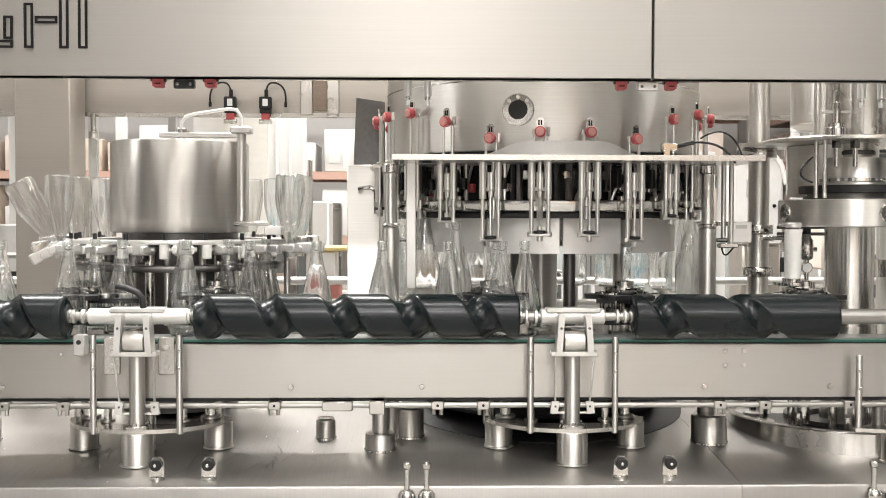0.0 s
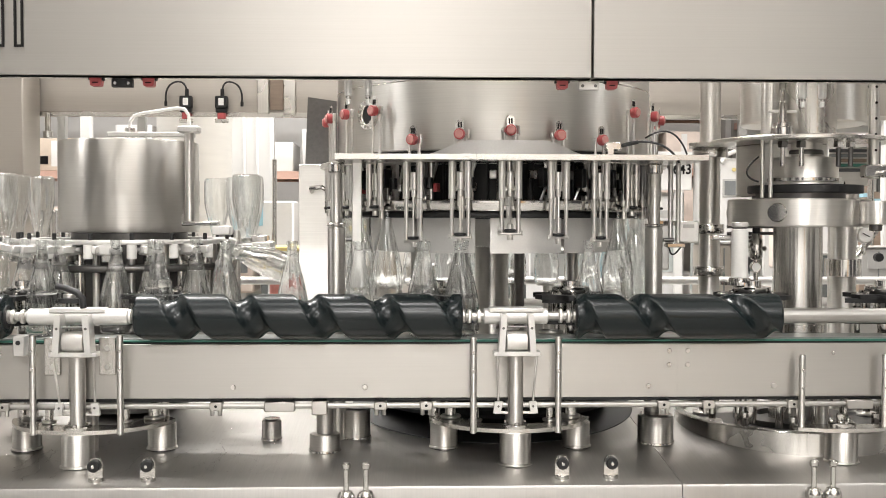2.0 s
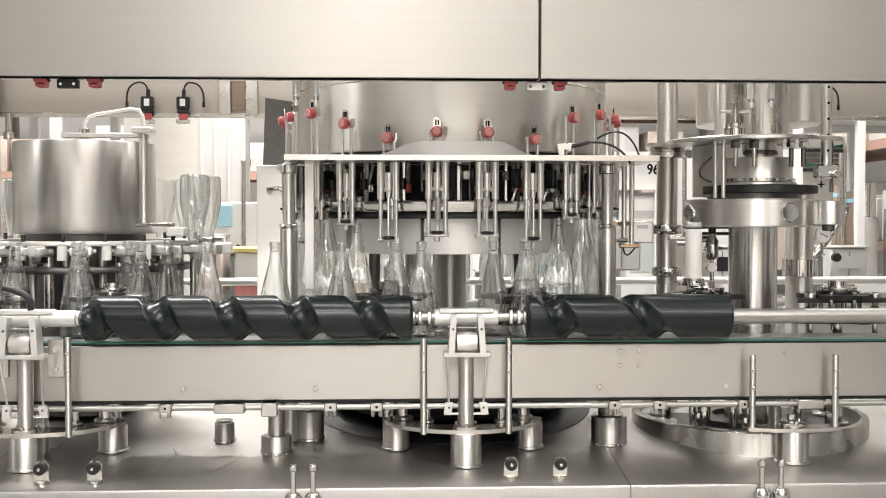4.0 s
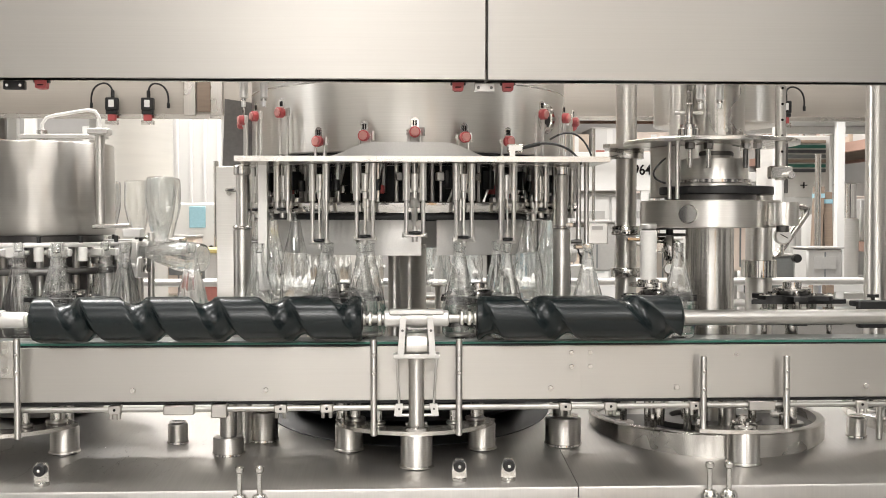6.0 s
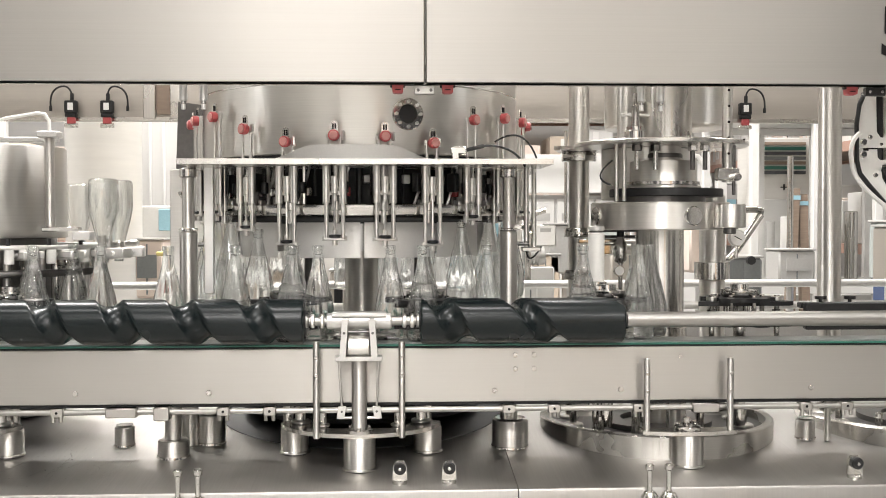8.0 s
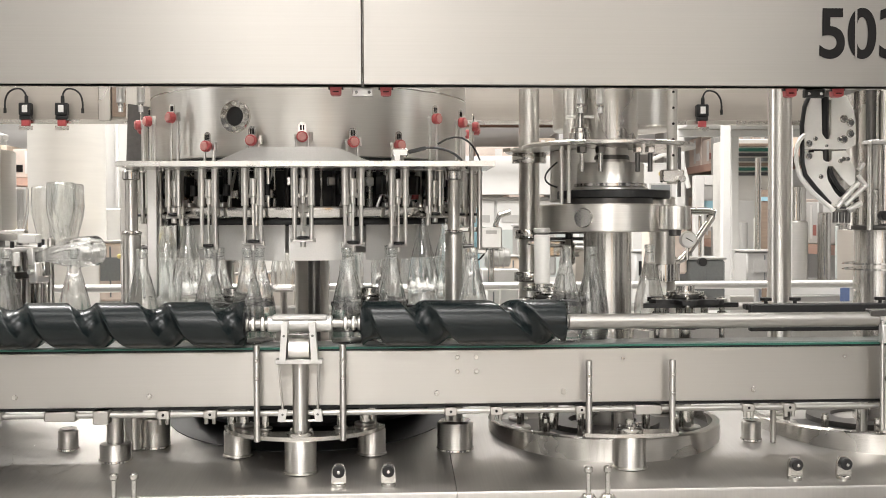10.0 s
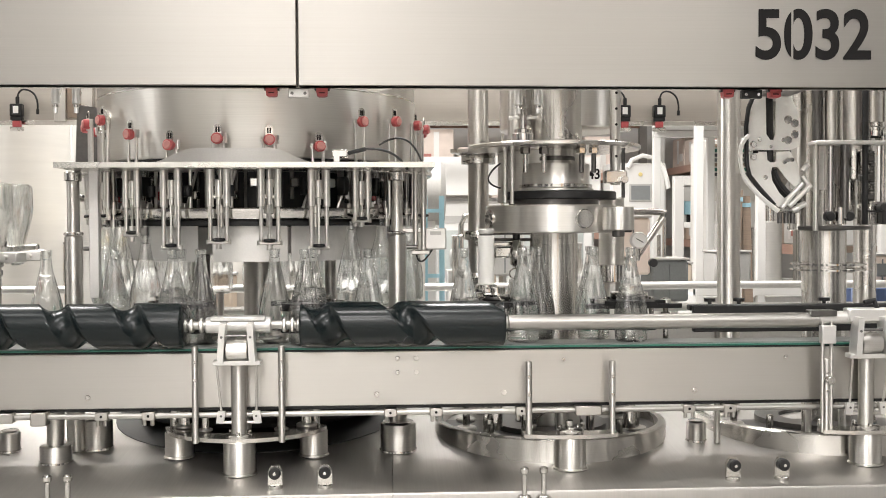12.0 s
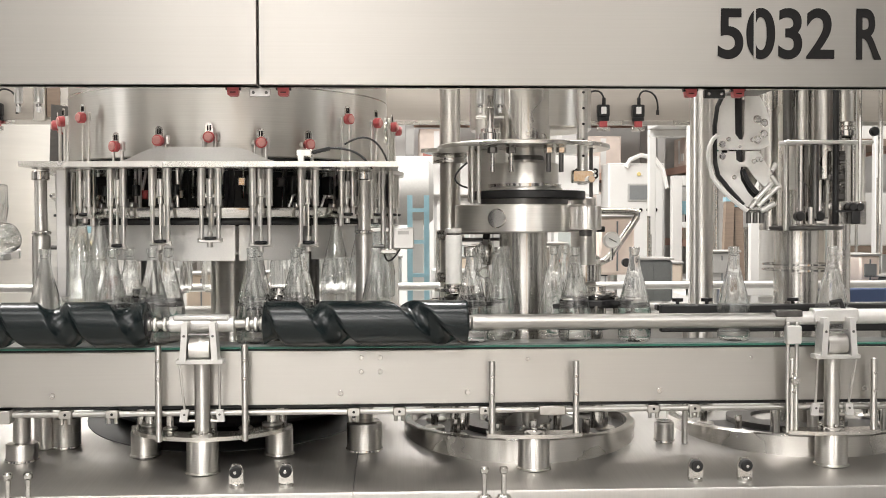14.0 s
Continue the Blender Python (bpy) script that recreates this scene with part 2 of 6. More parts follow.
def slab(bm, outline, z0, z1):
    """A plate in the xy plane with that outline."""
    a = [bm.verts.new((x, y, z0)) for x, y in outline]
    b = [bm.verts.new((x, y, z1)) for x, y in outline]
    n = len(a)
    bm.faces.new(a[::-1])
    bm.faces.new(b)
    for i in range(n):
        bm.faces.new((a[i], a[(i + 1) % n], b[(i + 1) % n], b[i]))
    return bm


def B():
    return bmesh.new()


def at(x, y, z):
    return Matrix.Translation((x, y, z))


def bolt(parent, x, y, z, r=0.008, mat=None):
    """A hex-socket bolt head on an upright face that looks to -y."""
    bm = rod(B(), (x, y, z), (x, y - 0.006, z), r, 10)
    return part("bolt", bm, mat or polished, parent)


def writing(text, x, y, z, height, width, mat, parent, name="lettering"):
    """Raised letters in an upright plane, lower left at x, z."""
    cu = bpy.data.curves.new(name, "FONT")
    cu.body, cu.size, cu.extrude, cu.offset = text, 1.0, 0.004, 0.02
    tmp = new("tmp_text", cu)
    me = bpy.data.meshes.new_from_object(tmp.evaluated_get(bpy.context.evaluated_depsgraph_get()))
    bpy.data.objects.remove(tmp)
    xs = [v.co.x for v in me.vertices]
    ys = [v.co.y for v in me.vertices]
    sx, sy = width / (max(xs) - min(xs)), height / (max(ys) - min(ys))
    x_min, y_min = min(xs), min(ys)
    o = ORIGIN.get(parent, Vector((0, 0, 0)))
    for v in me.vertices:
        v.co = (x + (v.co.x - x_min) * sx - o.x, y - 0.0015 - v.co.z * 0.2 - o.y, z + (v.co.y - y_min) * sy - o.z)
    me.materials.append(mat)
    ob = new(name, me)
    ob.parent = parent
    return ob


# ---- timing of the line ----
T = 0.805                     # seconds from one container to the next
BELT_Z, BELT_Y = 1.045, 3.165
FILL_X, FILL_Y, FILL_R = 0.443, 3.75, 0.53
RINSE_X, RINSE_Y, RINSE_R = -0.845, 3.75, 0.42
STAR_R, STAR_OFF = 0.137, 0.215
STAR_Y = BELT_Y + STAR_R
GRIP = 0.255                  # height of the neck grip over the base


def smooth(a, b, v):
    t = min(1, max(0, (v - a) / (b - a)))
    return t * t * (3 - 2 * t)


def meet(cx, cy, R):
    """Where the infeed star's circle meets a carousel's: the star's angle, and the carousel's angle from its front."""
    for k in range(1800):
        a = -90 + 0.1 * k
        x, y = cx - STAR_OFF + STAR_R * math.cos(radians(a)), STAR_Y + STAR_R * math.sin(radians(a))
        if math.hypot(x - cx, y - cy) < R:
            break
    return a, math.degrees(math.atan2(x - cx, cy - y))


CAP_X, CAP_Y, CAP_R = 1.454, 3.48, 0.144
FA, FTH = meet(FILL_X, FILL_Y, FILL_R)
RA, RTH = meet(RINSE_X, RINSE_Y, RINSE_R)
CA, CTH = meet(CAP_X, CAP_Y, CAP_R)
VALVE_T = 0.43                # a filling valve stands right in front then
# places along the line, counted in containers
S_E = 0.375
S_D = S_E - 1.262
S_C = S_D - (360 + 2 * RTH) / 20
S_B = S_C - 1.3
S_F = S_E + (FILL_X - RINSE_X - 2 * STAR_OFF) / 0.2
S_G = S_F + 1.2
S_G += (VALVE_T / T - FTH / 15 - S_G) % 1.0
S_H = S_G + (360 + 2 * FTH) / 15
S_I = S_H + 0.7
S_I += (1.027 - S_I) % 1.0
S_J = S_I + 2.2
S_K = S_J + 1.7
S_K += (0.1 - S_K - (360 + 2 * CTH) / 90 - 2.16) % 1.0
S_L = S_K + (360 + 2 * CTH) / 90
S_M = S_L + 2.16
UP = RTH - 20 * (0.775 - S_C)          # where the rinser turns a container over, and back
UP = -71 + (UP + 71 + 10) % 20 - 10
DOWN = RTH - 20 * (0.4375 - S_C)
DOWN = -288 + (DOWN + 288 + 10) % 20 - 10


def belt2(s):
    return FILL_X + STAR_OFF + 0.16 * s + 0.0475 * s * s


def rinse_angle(s):
    return RTH - 20 * (s - S_C)


def flip(th):
    """How far a rinsed container is turned over (0 upright, 1 upside down) at an angle from the front, 0 to -360."""
    return (1 - smooth(UP - 9, UP + 9, th)) * smooth(DOWN - 8, DOWN + 8, th)


def lift(th):
    """Height of the filling units' lift at an angle from the front."""
    th = abs((th + 180) % 360 - 180)
    return -0.085 + 0.012 * math.cos(radians(min(th, 30) * 6)) if th < 30 else -0.097 + 0.097 * smooth(30, 42, th)


def container_pose(s):
    """Where a container stands that is s places along the line."""
    if s < S_B:
        return at(RINSE_X - STAR_OFF + 0.2 * (s - S_B), BELT_Y, BELT_Z)
    if s < S_C:
        a = radians(-90 + (RA + 90) * (s - S_B) / (S_C - S_B))
        return at(RINSE_X - STAR_OFF + STAR_R * math.cos(a), STAR_Y + STAR_R * math.sin(a), BELT_Z)
    if s < S_D:
        th = rinse_angle(s)
        a = radians(th)
        return at(RINSE_X, RINSE_Y, BELT_Z + GRIP) @ Matrix.Rotation(a, 4, "Z") @ at(0, -RINSE_R, 0) @ Matrix.Rotation(-math.pi * flip(th), 4, "X") @ at(0, 0, -GRIP)
    if s < S_E:
        k = (s - S_D) / (S_E - S_D)
        a = radians(180 - RA + (90 + RA) * k)
        return at(RINSE_X + STAR_OFF + STAR_R * math.cos(a), STAR_Y + STAR_R * math.sin(a), BELT_Z)
    if s < S_F:
        return at(RINSE_X + STAR_OFF + 0.2 * (s - S_E), BELT_Y, BELT_Z)
    if s < S_G:
        a = radians(-90 + (FA + 90) * (s - S_F) / (S_G - S_F))
        return at(FILL_X - STAR_OFF + STAR_R * math.cos(a), STAR_Y + STAR_R * math.sin(a), BELT_Z)
    if s < S_H:
        th = FTH - 15 * (s - S_G)
        a = radians(th)
        return at(FILL_X + FILL_R * math.sin(a), FILL_Y - FILL_R * math.cos(a), BELT_Z + 0.097 + lift(th) if abs((th + 180) % 360 - 180) > 30 else BELT_Z)
    if s < S_I:
        k = (s - S_H) / (S_I - S_H)
        a = radians(180 - FA + (90 + FA) * k)
        return at(FILL_X + STAR_OFF + STAR_R * math.cos(a), STAR_Y + STAR_R * math.sin(a), BELT_Z)
    if s < S_J:
        return at(belt2(s - S_I), BELT_Y, BELT_Z)
    if s < S_K:
        a = radians(-90 + (CA + 90) * (s - S_J) / (S_K - S_J))
        return at(CAP_X - STAR_OFF + STAR_R * math.cos(a), STAR_Y + STAR_R * math.sin(a), BELT_Z)
    if s < S_L:
        a = radians(CTH - 90 * (s - S_K))
        return at(CAP_X + CAP_R * math.sin(a), CAP_Y - CAP_R * math.cos(a), BELT_Z)
    if s < S_M:
        k = (s - S_L) / (S_M - S_L)
        a = radians(180 - CA + (90 + CA) * k)
        return at(CAP_X + STAR_OFF + STAR_R * math.cos(a), STAR_Y + STAR_R * math.sin(a), BELT_Z)
    return at(CAP_X + STAR_OFF + 0.31 * (s - S_M), BELT_Y, BELT_Z)

# ---- hall ----
HX0, HX1, HY0, HY1 = -9.0, 11.0, -7.0, 15.0
single("floor", box(B(), HX0, HX1, HY0, HY1, -0.1, 0.0), floor_mat, "grey polished concrete floor of the factory hall", "floor", kind="structure")
single("ceiling", box(B(), HX0, HX1, HY0, HY1, CEIL, CEIL + 0.2), ceiling_paint, "pale painted ceiling of the hall", "ceiling", kind="structure")
single("wall_north", box(B(), HX0, HX1, HY1, HY1 + 0.2, 0, CEIL), hall_paint, "white painted hall wall", "wall", kind="structure")
single("wall_south", box(B(), HX0, HX1, HY0 - 0.2, HY0, 0, CEIL), south_paint, "white painted hall wall", "wall", kind="structure")
# added dark panels, out of view: they put dark streaks into the steel's reflections
for xa, xb in ((-8.6, -5.2), (-3.4, -2.2), (4.6, 5.4), (6.0, 9.6)):
    d = single("door_panel", box(B(), xa, xb, HY0 + 0.002, HY0 + 0.06, 0.0, 4.2, 0.01), dark_paint, "unseen dark grey panel on the hall wall, added for dark bands in the steel", "roller door", kind="structure")
# added orange panel, out of view, standing in for an unknown orange thing reflected
single("door_panel", box(B(), 2.8, 3.8, HY0 + 0.002, HY0 + 0.06, 0.0, 2.6, 0.01), reflected_orange, "unseen orange panel on the hall wall, added for the warm reflection in the steel", "roller door", kind="structure")
# unseen side panels, likewise added to darken the edges of round steel parts
for xa, xb, ya, yb in ((HX0 + 0.002, HX0 + 0.06, -4.8, -0.6), (HX1 - 0.06, HX1 - 0.002, -5.2, -0.8)):
    single("door_panel", box(B(), xa, xb, ya, yb, 0.0, 4.6, 0.01), dark_paint, "unseen dark grey panel on the hall wall, added for dark bands in the steel", "roller door", kind="structure")
single("wall_west", box(B(), HX0 - 0.2, HX0, HY0, HY1, 0, CEIL), grey_paint, "grey painted hall wall", "wall", kind="structure")
single("wall_east", box(B(), HX1, HX1 + 0.2, HY0, HY1, 0, CEIL), grey_paint, "grey painted hall wall", "wall", kind="structure")

# ---- machine body ----
machine = thing("bottling_machine", "long stainless steel frame and hood of a bottling line", "machine", (0.6, 3.6, 0))
X0, X1 = -2.6, 4.2
SEAM = 0.649
for xa, xb in ((X0, SEAM - 0.0015), (SEAM + 0.0015, X1)):
    p = part("hood_panel", box(B(), xa, xb, 2.88, 2.93, 1.788, 2.56, 0.003), panel_steel, machine, "satin stainless hood panel")
for z in (1.800, 1.842):
    part("hood_rim", box(B(), X0, X1, 2.934, 2.95, z - 0.012, z + 0.004, 0.001), brushed, machine)
part("rear_beam", box(B(), X0, X1, 4.48, 4.54, 1.838, 2.56, 0.003), beige_paint, machine, "beige steel rear beam")
part("rear_beam_lip", box(B(), X0, X1, 4.462, 4.478, 1.83, 1.85, 0.002), brushed, machine)
for xa, xb in ((-1.62, -1.40), (4.0, 4.2)):
    part("corner_post", box(B(), xa, xb, 4.25, 4.45, 0.6, 2.56, 0.004), beige_paint, machine)
part("beam_channel", box(B(), -0.497, -0.446, 4.455, 4.476, 1.842, 2.3, 0.003), brushed, machine, "folded steel channel on the rear beam")
part("beam_channel", box(B(), -0.385, -0.334, 4.455, 4.476, 1.842, 2.3, 0.003), brushed, machine)
part("beam_recess", box(B(), -0.444, -0.387, 4.47, 4.477, 1.862, 2.3), wood, machine, "brown recess between the channels")
part("hinge_pin", rod(B(), (-1.364, 4.44, 1.75), (-1.364, 4.44, 1.84), 0.012, 12), polished, machine)
part("hinge_pin", rod(B(), (-1.364, 4.44, 1.735), (-1.364, 4.44, 1.765), 0.02, 12), brushed_round, machine)
# deck: a sheet that falls towards its front edge


def deck_z(y):
    return 0.664 + 0.085 * (y - 2.88)


DECK_SEAM = 0.905
for xa, xb in ((X0, DECK_SEAM - 0.001), (DECK_SEAM + 0.001, X1)):
    bm = B()
    prof = [(2.865, 0.655), (2.868, 0.662), (2.88, 0.6655), (4.5, deck_z(4.5)), (4.5, 0.62), (2.90, 0.60), (2.90, 0.55), (2.865, 0.55)]
    va = [bm.verts.new((xa, y, z)) for y, z in prof]
    vb = [bm.verts.new((xb, y, z)) for y, z in prof]
    bm.faces.new(va)
    bm.faces.new(vb[::-1])
    for i in range(len(prof)):
        j = (i + 1) % len(prof)
        bm.faces.new((va[i], vb[i], vb[j], va[j]))
    part("deck", bm, table_steel, machine, "wet stainless deck sheet")
part("base_fascia", box(B(), X0, X1, 2.89, 2.92, 0.12, 0.56, 0.003), panel_steel, machine)
part("base_back", box(B(), X0, X1, 4.44, 4.47, 0.12, 0.62, 0.003), panel_steel, machine)
for x in (-2.4, -0.7, 0.9, 2.4, 4.0):
    for y in (3.0, 4.35):
        part("foot", rod(B(), (x, y, 0), (x, y, 0.62), 0.035, 14), polished, machine)

# ---- conveyor ----
conveyor = thing("conveyor", "long chain conveyor with satin steel side panels", "conveyor", (0.6, 3.2, 0.7))
CX0, CX1 = -7.5, 9.5
part("side_panel", box(B(), CX0, CX1, 3.095, 3.101, 0.868, 1.03, 0.002), side_steel, conveyor, "satin steel side panel")
part("panel_joint", box(B(), 0.949, 0.951, 3.0945, 3.0955, 0.871, 1.027), side_steel, conveyor)
part("lower_lip", box(B(), CX0, CX1, 3.102, 3.112, 0.858, 0.872, 0.001), black_plastic, conveyor)
part("back_panel", box(B(), CX0, CX1, 3.232, 3.238, 0.868, 1.03, 0.002), side_steel, conveyor)
part("chain", box(B(), CX0, CX1, 3.112, 3.225, 1.028, BELT_Z, 0.003), belt_mat, conveyor, "grey plastic conveyor chain, wet")
part("wear_strip", box(B(), CX0, CX1, 3.1015, 3.1105, 1.0345, 1.0405, 0.001), green_edge, conveyor, "green plastic edge strip")
part("edge_channel", box(B(), CX0, CX1, 3.103, 3.1105, 1.018, 1.034, 0.001), black_plastic, conveyor)
part("inner_tray", box(B(), CX0, CX1, 3.113, 3.224, 0.93, 1.02), dark_steel, conveyor)
for x in (-7.0, -4.5, 6.0, 9.0):
    part("leg", rod(B(), (x, 3.165, 0), (x, 3.165, 0.92), 0.03, 12), polished, conveyor)
for x in (-2.2, -0.818, 0.458, 1.434, 2.335, 3.3):
    part("strut", rod(B(), (x, 3.2, deck_z(3.2)), (x, 3.2, 0.93), 0.018, 12), brushed_round, conveyor)
for x in (-1.22, -0.374, 0.014, 0.86, 1.24, 1.82, 2.45):
    bolt(conveyor, x, 3.095, 0.902, 0.008, brushed)
for x in (0.922, 0.978):
    for z in (0.966, 1.012 - 0.004):
        bolt(conveyor, x, 3.095, z, 0.007, brushed)
for x in (-1.05, -0.95, 1.42, 2.1):
    bolt(conveyor, x, 3.095, 1.0, 0.005, brushed)
part("guide_rail", rod(B(), (-2.5, 3.075, 0.85), (3.8, 3.075, 0.85), 0.0085, 14), rail_steel, conveyor, "round steel rail under the side panel")
part("guide_rail", rod(B(), (-2.5, 3.13, 0.842), (3.8, 3.13, 0.842), 0.006, 10), brushed_round, conveyor)
for x in (-1.21, -1.035, -0.42, 0.06, 0.195, 0.90, 1.035, 1.29, 1.795, 1.92, 2.65):
    c = part("clamp", box(B(), x - 0.019, x + 0.019, 3.06, 3.09, 0.838, 0.863, 0.003), side_steel, conveyor)
    for dx in (-0.011, 0.011):
        part("clamp_lug", rod(B(), (x + dx, 3.066, 0.823), (x + dx, 3.066, 0.84), 0.006, 8), side_steel, c)
    part("screw_head", rod(B(), (x, 3.06, 0.851), (x, 3.0585, 0.851), 0.0042, 8), ink, c)
for x, w in ((-0.235, 0.045), (1.49, 0.04)):
    part("coupling", box(B(), x - w, x + w, 3.058, 3.09, 0.835, 0.864, 0.003), side_steel, conveyor)
part("clamp", box(B(), -0.141, -0.095, 3.055, 3.095, 0.826, 0.866, 0.003), side_steel, conveyor)

# guards of posts and their half-round plates on the deck


def infeed_support(x, bracket, post_top, plate_kind):
    """A pedestal on the deck with a plate, two upright rods and, for a feed screw, the folding bracket that holds it."""
    th = thing("screw_support" if bracket else "rail_support", "steel pedestal with a plate, upright rods and a white bracket" if bracket else "steel pedestal with a plate and two upright rods", "support", (x, 3.06, deck_z(3.06)), "supports along the conveyor")
    y = 3.06
    part("pedestal", lathe(B(), [(0, 0), (0.052, 0), (0.052, 0.003), (0.047, 0.006), (0.047, 0.092), (0.044, 0.096), (0, 0.096)], 28, at(x, y, deck_z(y))), brushed_round, th)
    z = deck_z(y) + 0.096
    if plate_kind == "round":
        out = [(x + 0.25 * math.cos(radians(a)), 3.26 + 0.235 * math.sin(radians(a))) for a in range(-172, -7, 6)]
        out += [(x + 0.20, 3.27), (x + 0.14, 3.18), (x + 0.09, 3.12), (x - 0.09, 3.12), (x - 0.14, 3.18), (x - 0.20, 3.27)]
        part("plate", slab(B(), out, z, z + 0.012), brushed, th, "half-round steel plate")
        for dx in (-0.205, 0.205):
            leg = part("leg", lathe(B(), [(0, 0), (0.047, 0), (0.047, 0.004), (0.043, 0.007), (0.043, 0.075), (0.04, 0.079), (0, 0.079)], 24, at(x + dx, 3.22, z - 0.079)), brushed_round, th)
            part("foot_ring", lathe(B(), [(0.035, -0.06), (0.04, -0.06), (0.04, 0.0), (0.035, 0.0)], 16, at(x + dx, 3.22, z - 0.079)), dark_steel, leg)
            part("knob", rod(B(), (x + dx * 0.9, 3.21, z + 0.012), (x + dx * 0.9, 3.21, z + 0.065), 0.018, 14), polished, th)
            part("washer", rod(B(), (x + dx * 0.9, 3.21, z + 0.0125), (x + dx * 0.9, 3.21, z + 0.022), 0.032, 16), brushed_round, th)
            part("spacer", rod(B(), (x + dx * 0.55, 3.15, z + 0.012), (x + dx * 0.55, 3.15, z + 0.06), 0.012, 12), polished, th)
            part("washer", rod(B(), (x + dx * 0.55, 3.15, z + 0.0125), (x + dx * 0.55, 3.15, z + 0.02), 0.022, 14), brushed_round, th)
    else:
        part("plate", slab(B(), [(x - 0.14, 3.035), (x - 0.06, 3.012), (x + 0.06, 3.012), (x + 0.14, 3.035), (x + 0.14, 3.085), (x - 0.14, 3.085)], z, z + 0.011), brushed, th, "folded steel plate")
        part("spacer", rod(B(), (x, 3.07, z + 0.011), (x, 3.07, z + 0.045), 0.012, 12), polished, th)
    part("collar", lathe(B(), [(0, 0), (0.04, 0), (0.04, 0.008), (0.034, 0.012), (0, 0.012)], 24, at(x, y, z + 0.0115)), polished, th)
    for a in (30, 150, 270):
        part("bolt", rod(B(), (x + 0.031 * math.cos(radians(a)), y + 0.031 * math.sin(radians(a)), z + 0.022), (x + 0.031 * math.cos(radians(a)), y + 0.031 * math.sin(radians(a)), z + 0.03), 0.006, 8), polished, th)
    for dx in (-0.125, 0.125):
        q = part("upright", rod(B(), (x + dx, 3.05, z - 0.004), (x + dx, 3.05, post_top), 0.0095, 14, 0.002), brushed_round, th)
        for dz in (0.045, 0.098):
            part("screw_head", rod(B(), (x + dx, 3.0415, post_top - dz), (x + dx, 3.0375, post_top - dz), 0.0045, 8), polished, q)
    if not bracket:
        return th
    part("column", rod(B(), (x, y, z + 0.02), (x, y, 1.012), 0.0225, 22), brushed_round, th)
    # folding bracket
    yb = 3.025
    for dx in (-1, 1):
        m = prism(B(), [(x + dx * 0.030, 1.125), (x + dx * 0.047, 1.125), (x + dx * 0.055, 1.012), (x + dx * 0.037, 1.012)], yb - 0.022, yb + 0.03)
        a = part("bracket_cheek", m, white_alu, th, "pale anodised cheek plate")
        part("screw_head", rod(B(), (x + dx * 0.041, yb - 0.022, 1.085), (x + dx * 0.041, yb - 0.0245, 1.085), 0.004, 8), dark_steel, a)
        part("stay", rod(B(), (x + dx * 0.058, yb - 0.005, 1.006), (x + dx * 0.05, 3.06, 0.845), 0.0036, 8), brushed_round, th)
        f = part("stay_clamp", prism(B(), [(x + dx * 0.055 - 0.011, 0.829), (x + dx * 0.055 + 0.011, 0.829), (x + dx * 0.05 + 0.011, 0.864), (x + dx * 0.05 - 0.011, 0.864)], 3.05, 3.062), white_alu, th)
        part("screw_head", rod(B(), (x + dx * 0.051, 3.05, 0.85), (x + dx * 0.051, 3.047, 0.85), 0.0035, 8), dark_steel, f)
    part("cross_bar", box(B(), x - 0.068, x + 0.068, yb - 0.012, yb + 0.03, 1.002, 1.016, 0.002), white_alu, th)
    part("stay_bar", rod(B(), (x - 0.06, 3.066, 0.829), (x + 0.06, 3.066, 0.829), 0.0045, 8), brushed_round, th)
    part("pivot_drum", rod(B(), (x - 0.031, yb + 0.01, 1.045), (x + 0.031, yb + 0.01, 1.045), 0.03, 24, 0.002), brushed_round, th)
    part("pivot_pin", rod(B(), (x - 0.029, yb - 0.012, 1.088), (x + 0.029, yb - 0.012, 1.088), 0.004, 8), dark_steel, th)
    return th


AXIS_Y, AXIS_Z, SCREW_R = 3.07, 1.114, 0.066


def holder(x, x0, x1, knob, half=0.095):
    """The clamp block round the shaft, with its end rings."""
    th = thing("shaft_holder", "pale clamp block round the shaft" + (" with a black lever" if knob else " between feed screws"), "shaft clamp", (x, AXIS_Y, AXIS_Z - 0.02), "shaft clamps")
    part("block", rod(B(), (x - half, AXIS_Y, AXIS_Z), (x + half, AXIS_Y, AXIS_Z), 0.0235, 26, 0.003), white_alu, th)
    part("saddle", box(B(), x - 0.08, x + 0.08, AXIS_Y - 0.028, AXIS_Y + 0.02, AXIS_Z + 0.013, AXIS_Z + 0.027, 0.003), white_alu, th)
    part("shaft_end", rod(B(), (x0, AXIS_Y, AXIS_Z), (x1, AXIS_Y, AXIS_Z), 0.0135, 18), rail_steel, th)
    for xx in (x0 + 0.012, x0 + 0.04, x1 - 0.035, x1 - 0.012):
        part("ring", rod(B(), (xx - 0.006, AXIS_Y, AXIS_Z), (xx + 0.006, AXIS_Y, AXIS_Z), 0.021, 20), brushed_round, th)
    if knob:
        pts = [(x - 0.06, AXIS_Y - 0.02, AXIS_Z + 0.09), (x - 0.03, AXIS_Y - 0.02, AXIS_Z + 0.084), (x, AXIS_Y - 0.02, AXIS_Z + 0.072), (x + 0.016, AXIS_Y - 0.02, AXIS_Z + 0.055), (x + 0.018, AXIS_Y - 0.02, AXIS_Z + 0.026)]
        part("lever", pipe(B(), pts, 0.0095, 10), black_plastic, th, "black clamping lever")
    return th


infeed_support(-0.818, True, 1.062, "round")
infeed_support(0.458, True, 1.055, "round")
infeed_support(1.434, False, 1.0, "flat")
infeed_support(2.335, True, 1.0, "flat")
holder(-0.815, -1.015, -0.655, True, 0.145)
holder(0.458, 0.31, 0.626, False)

# ---- feed screws ----


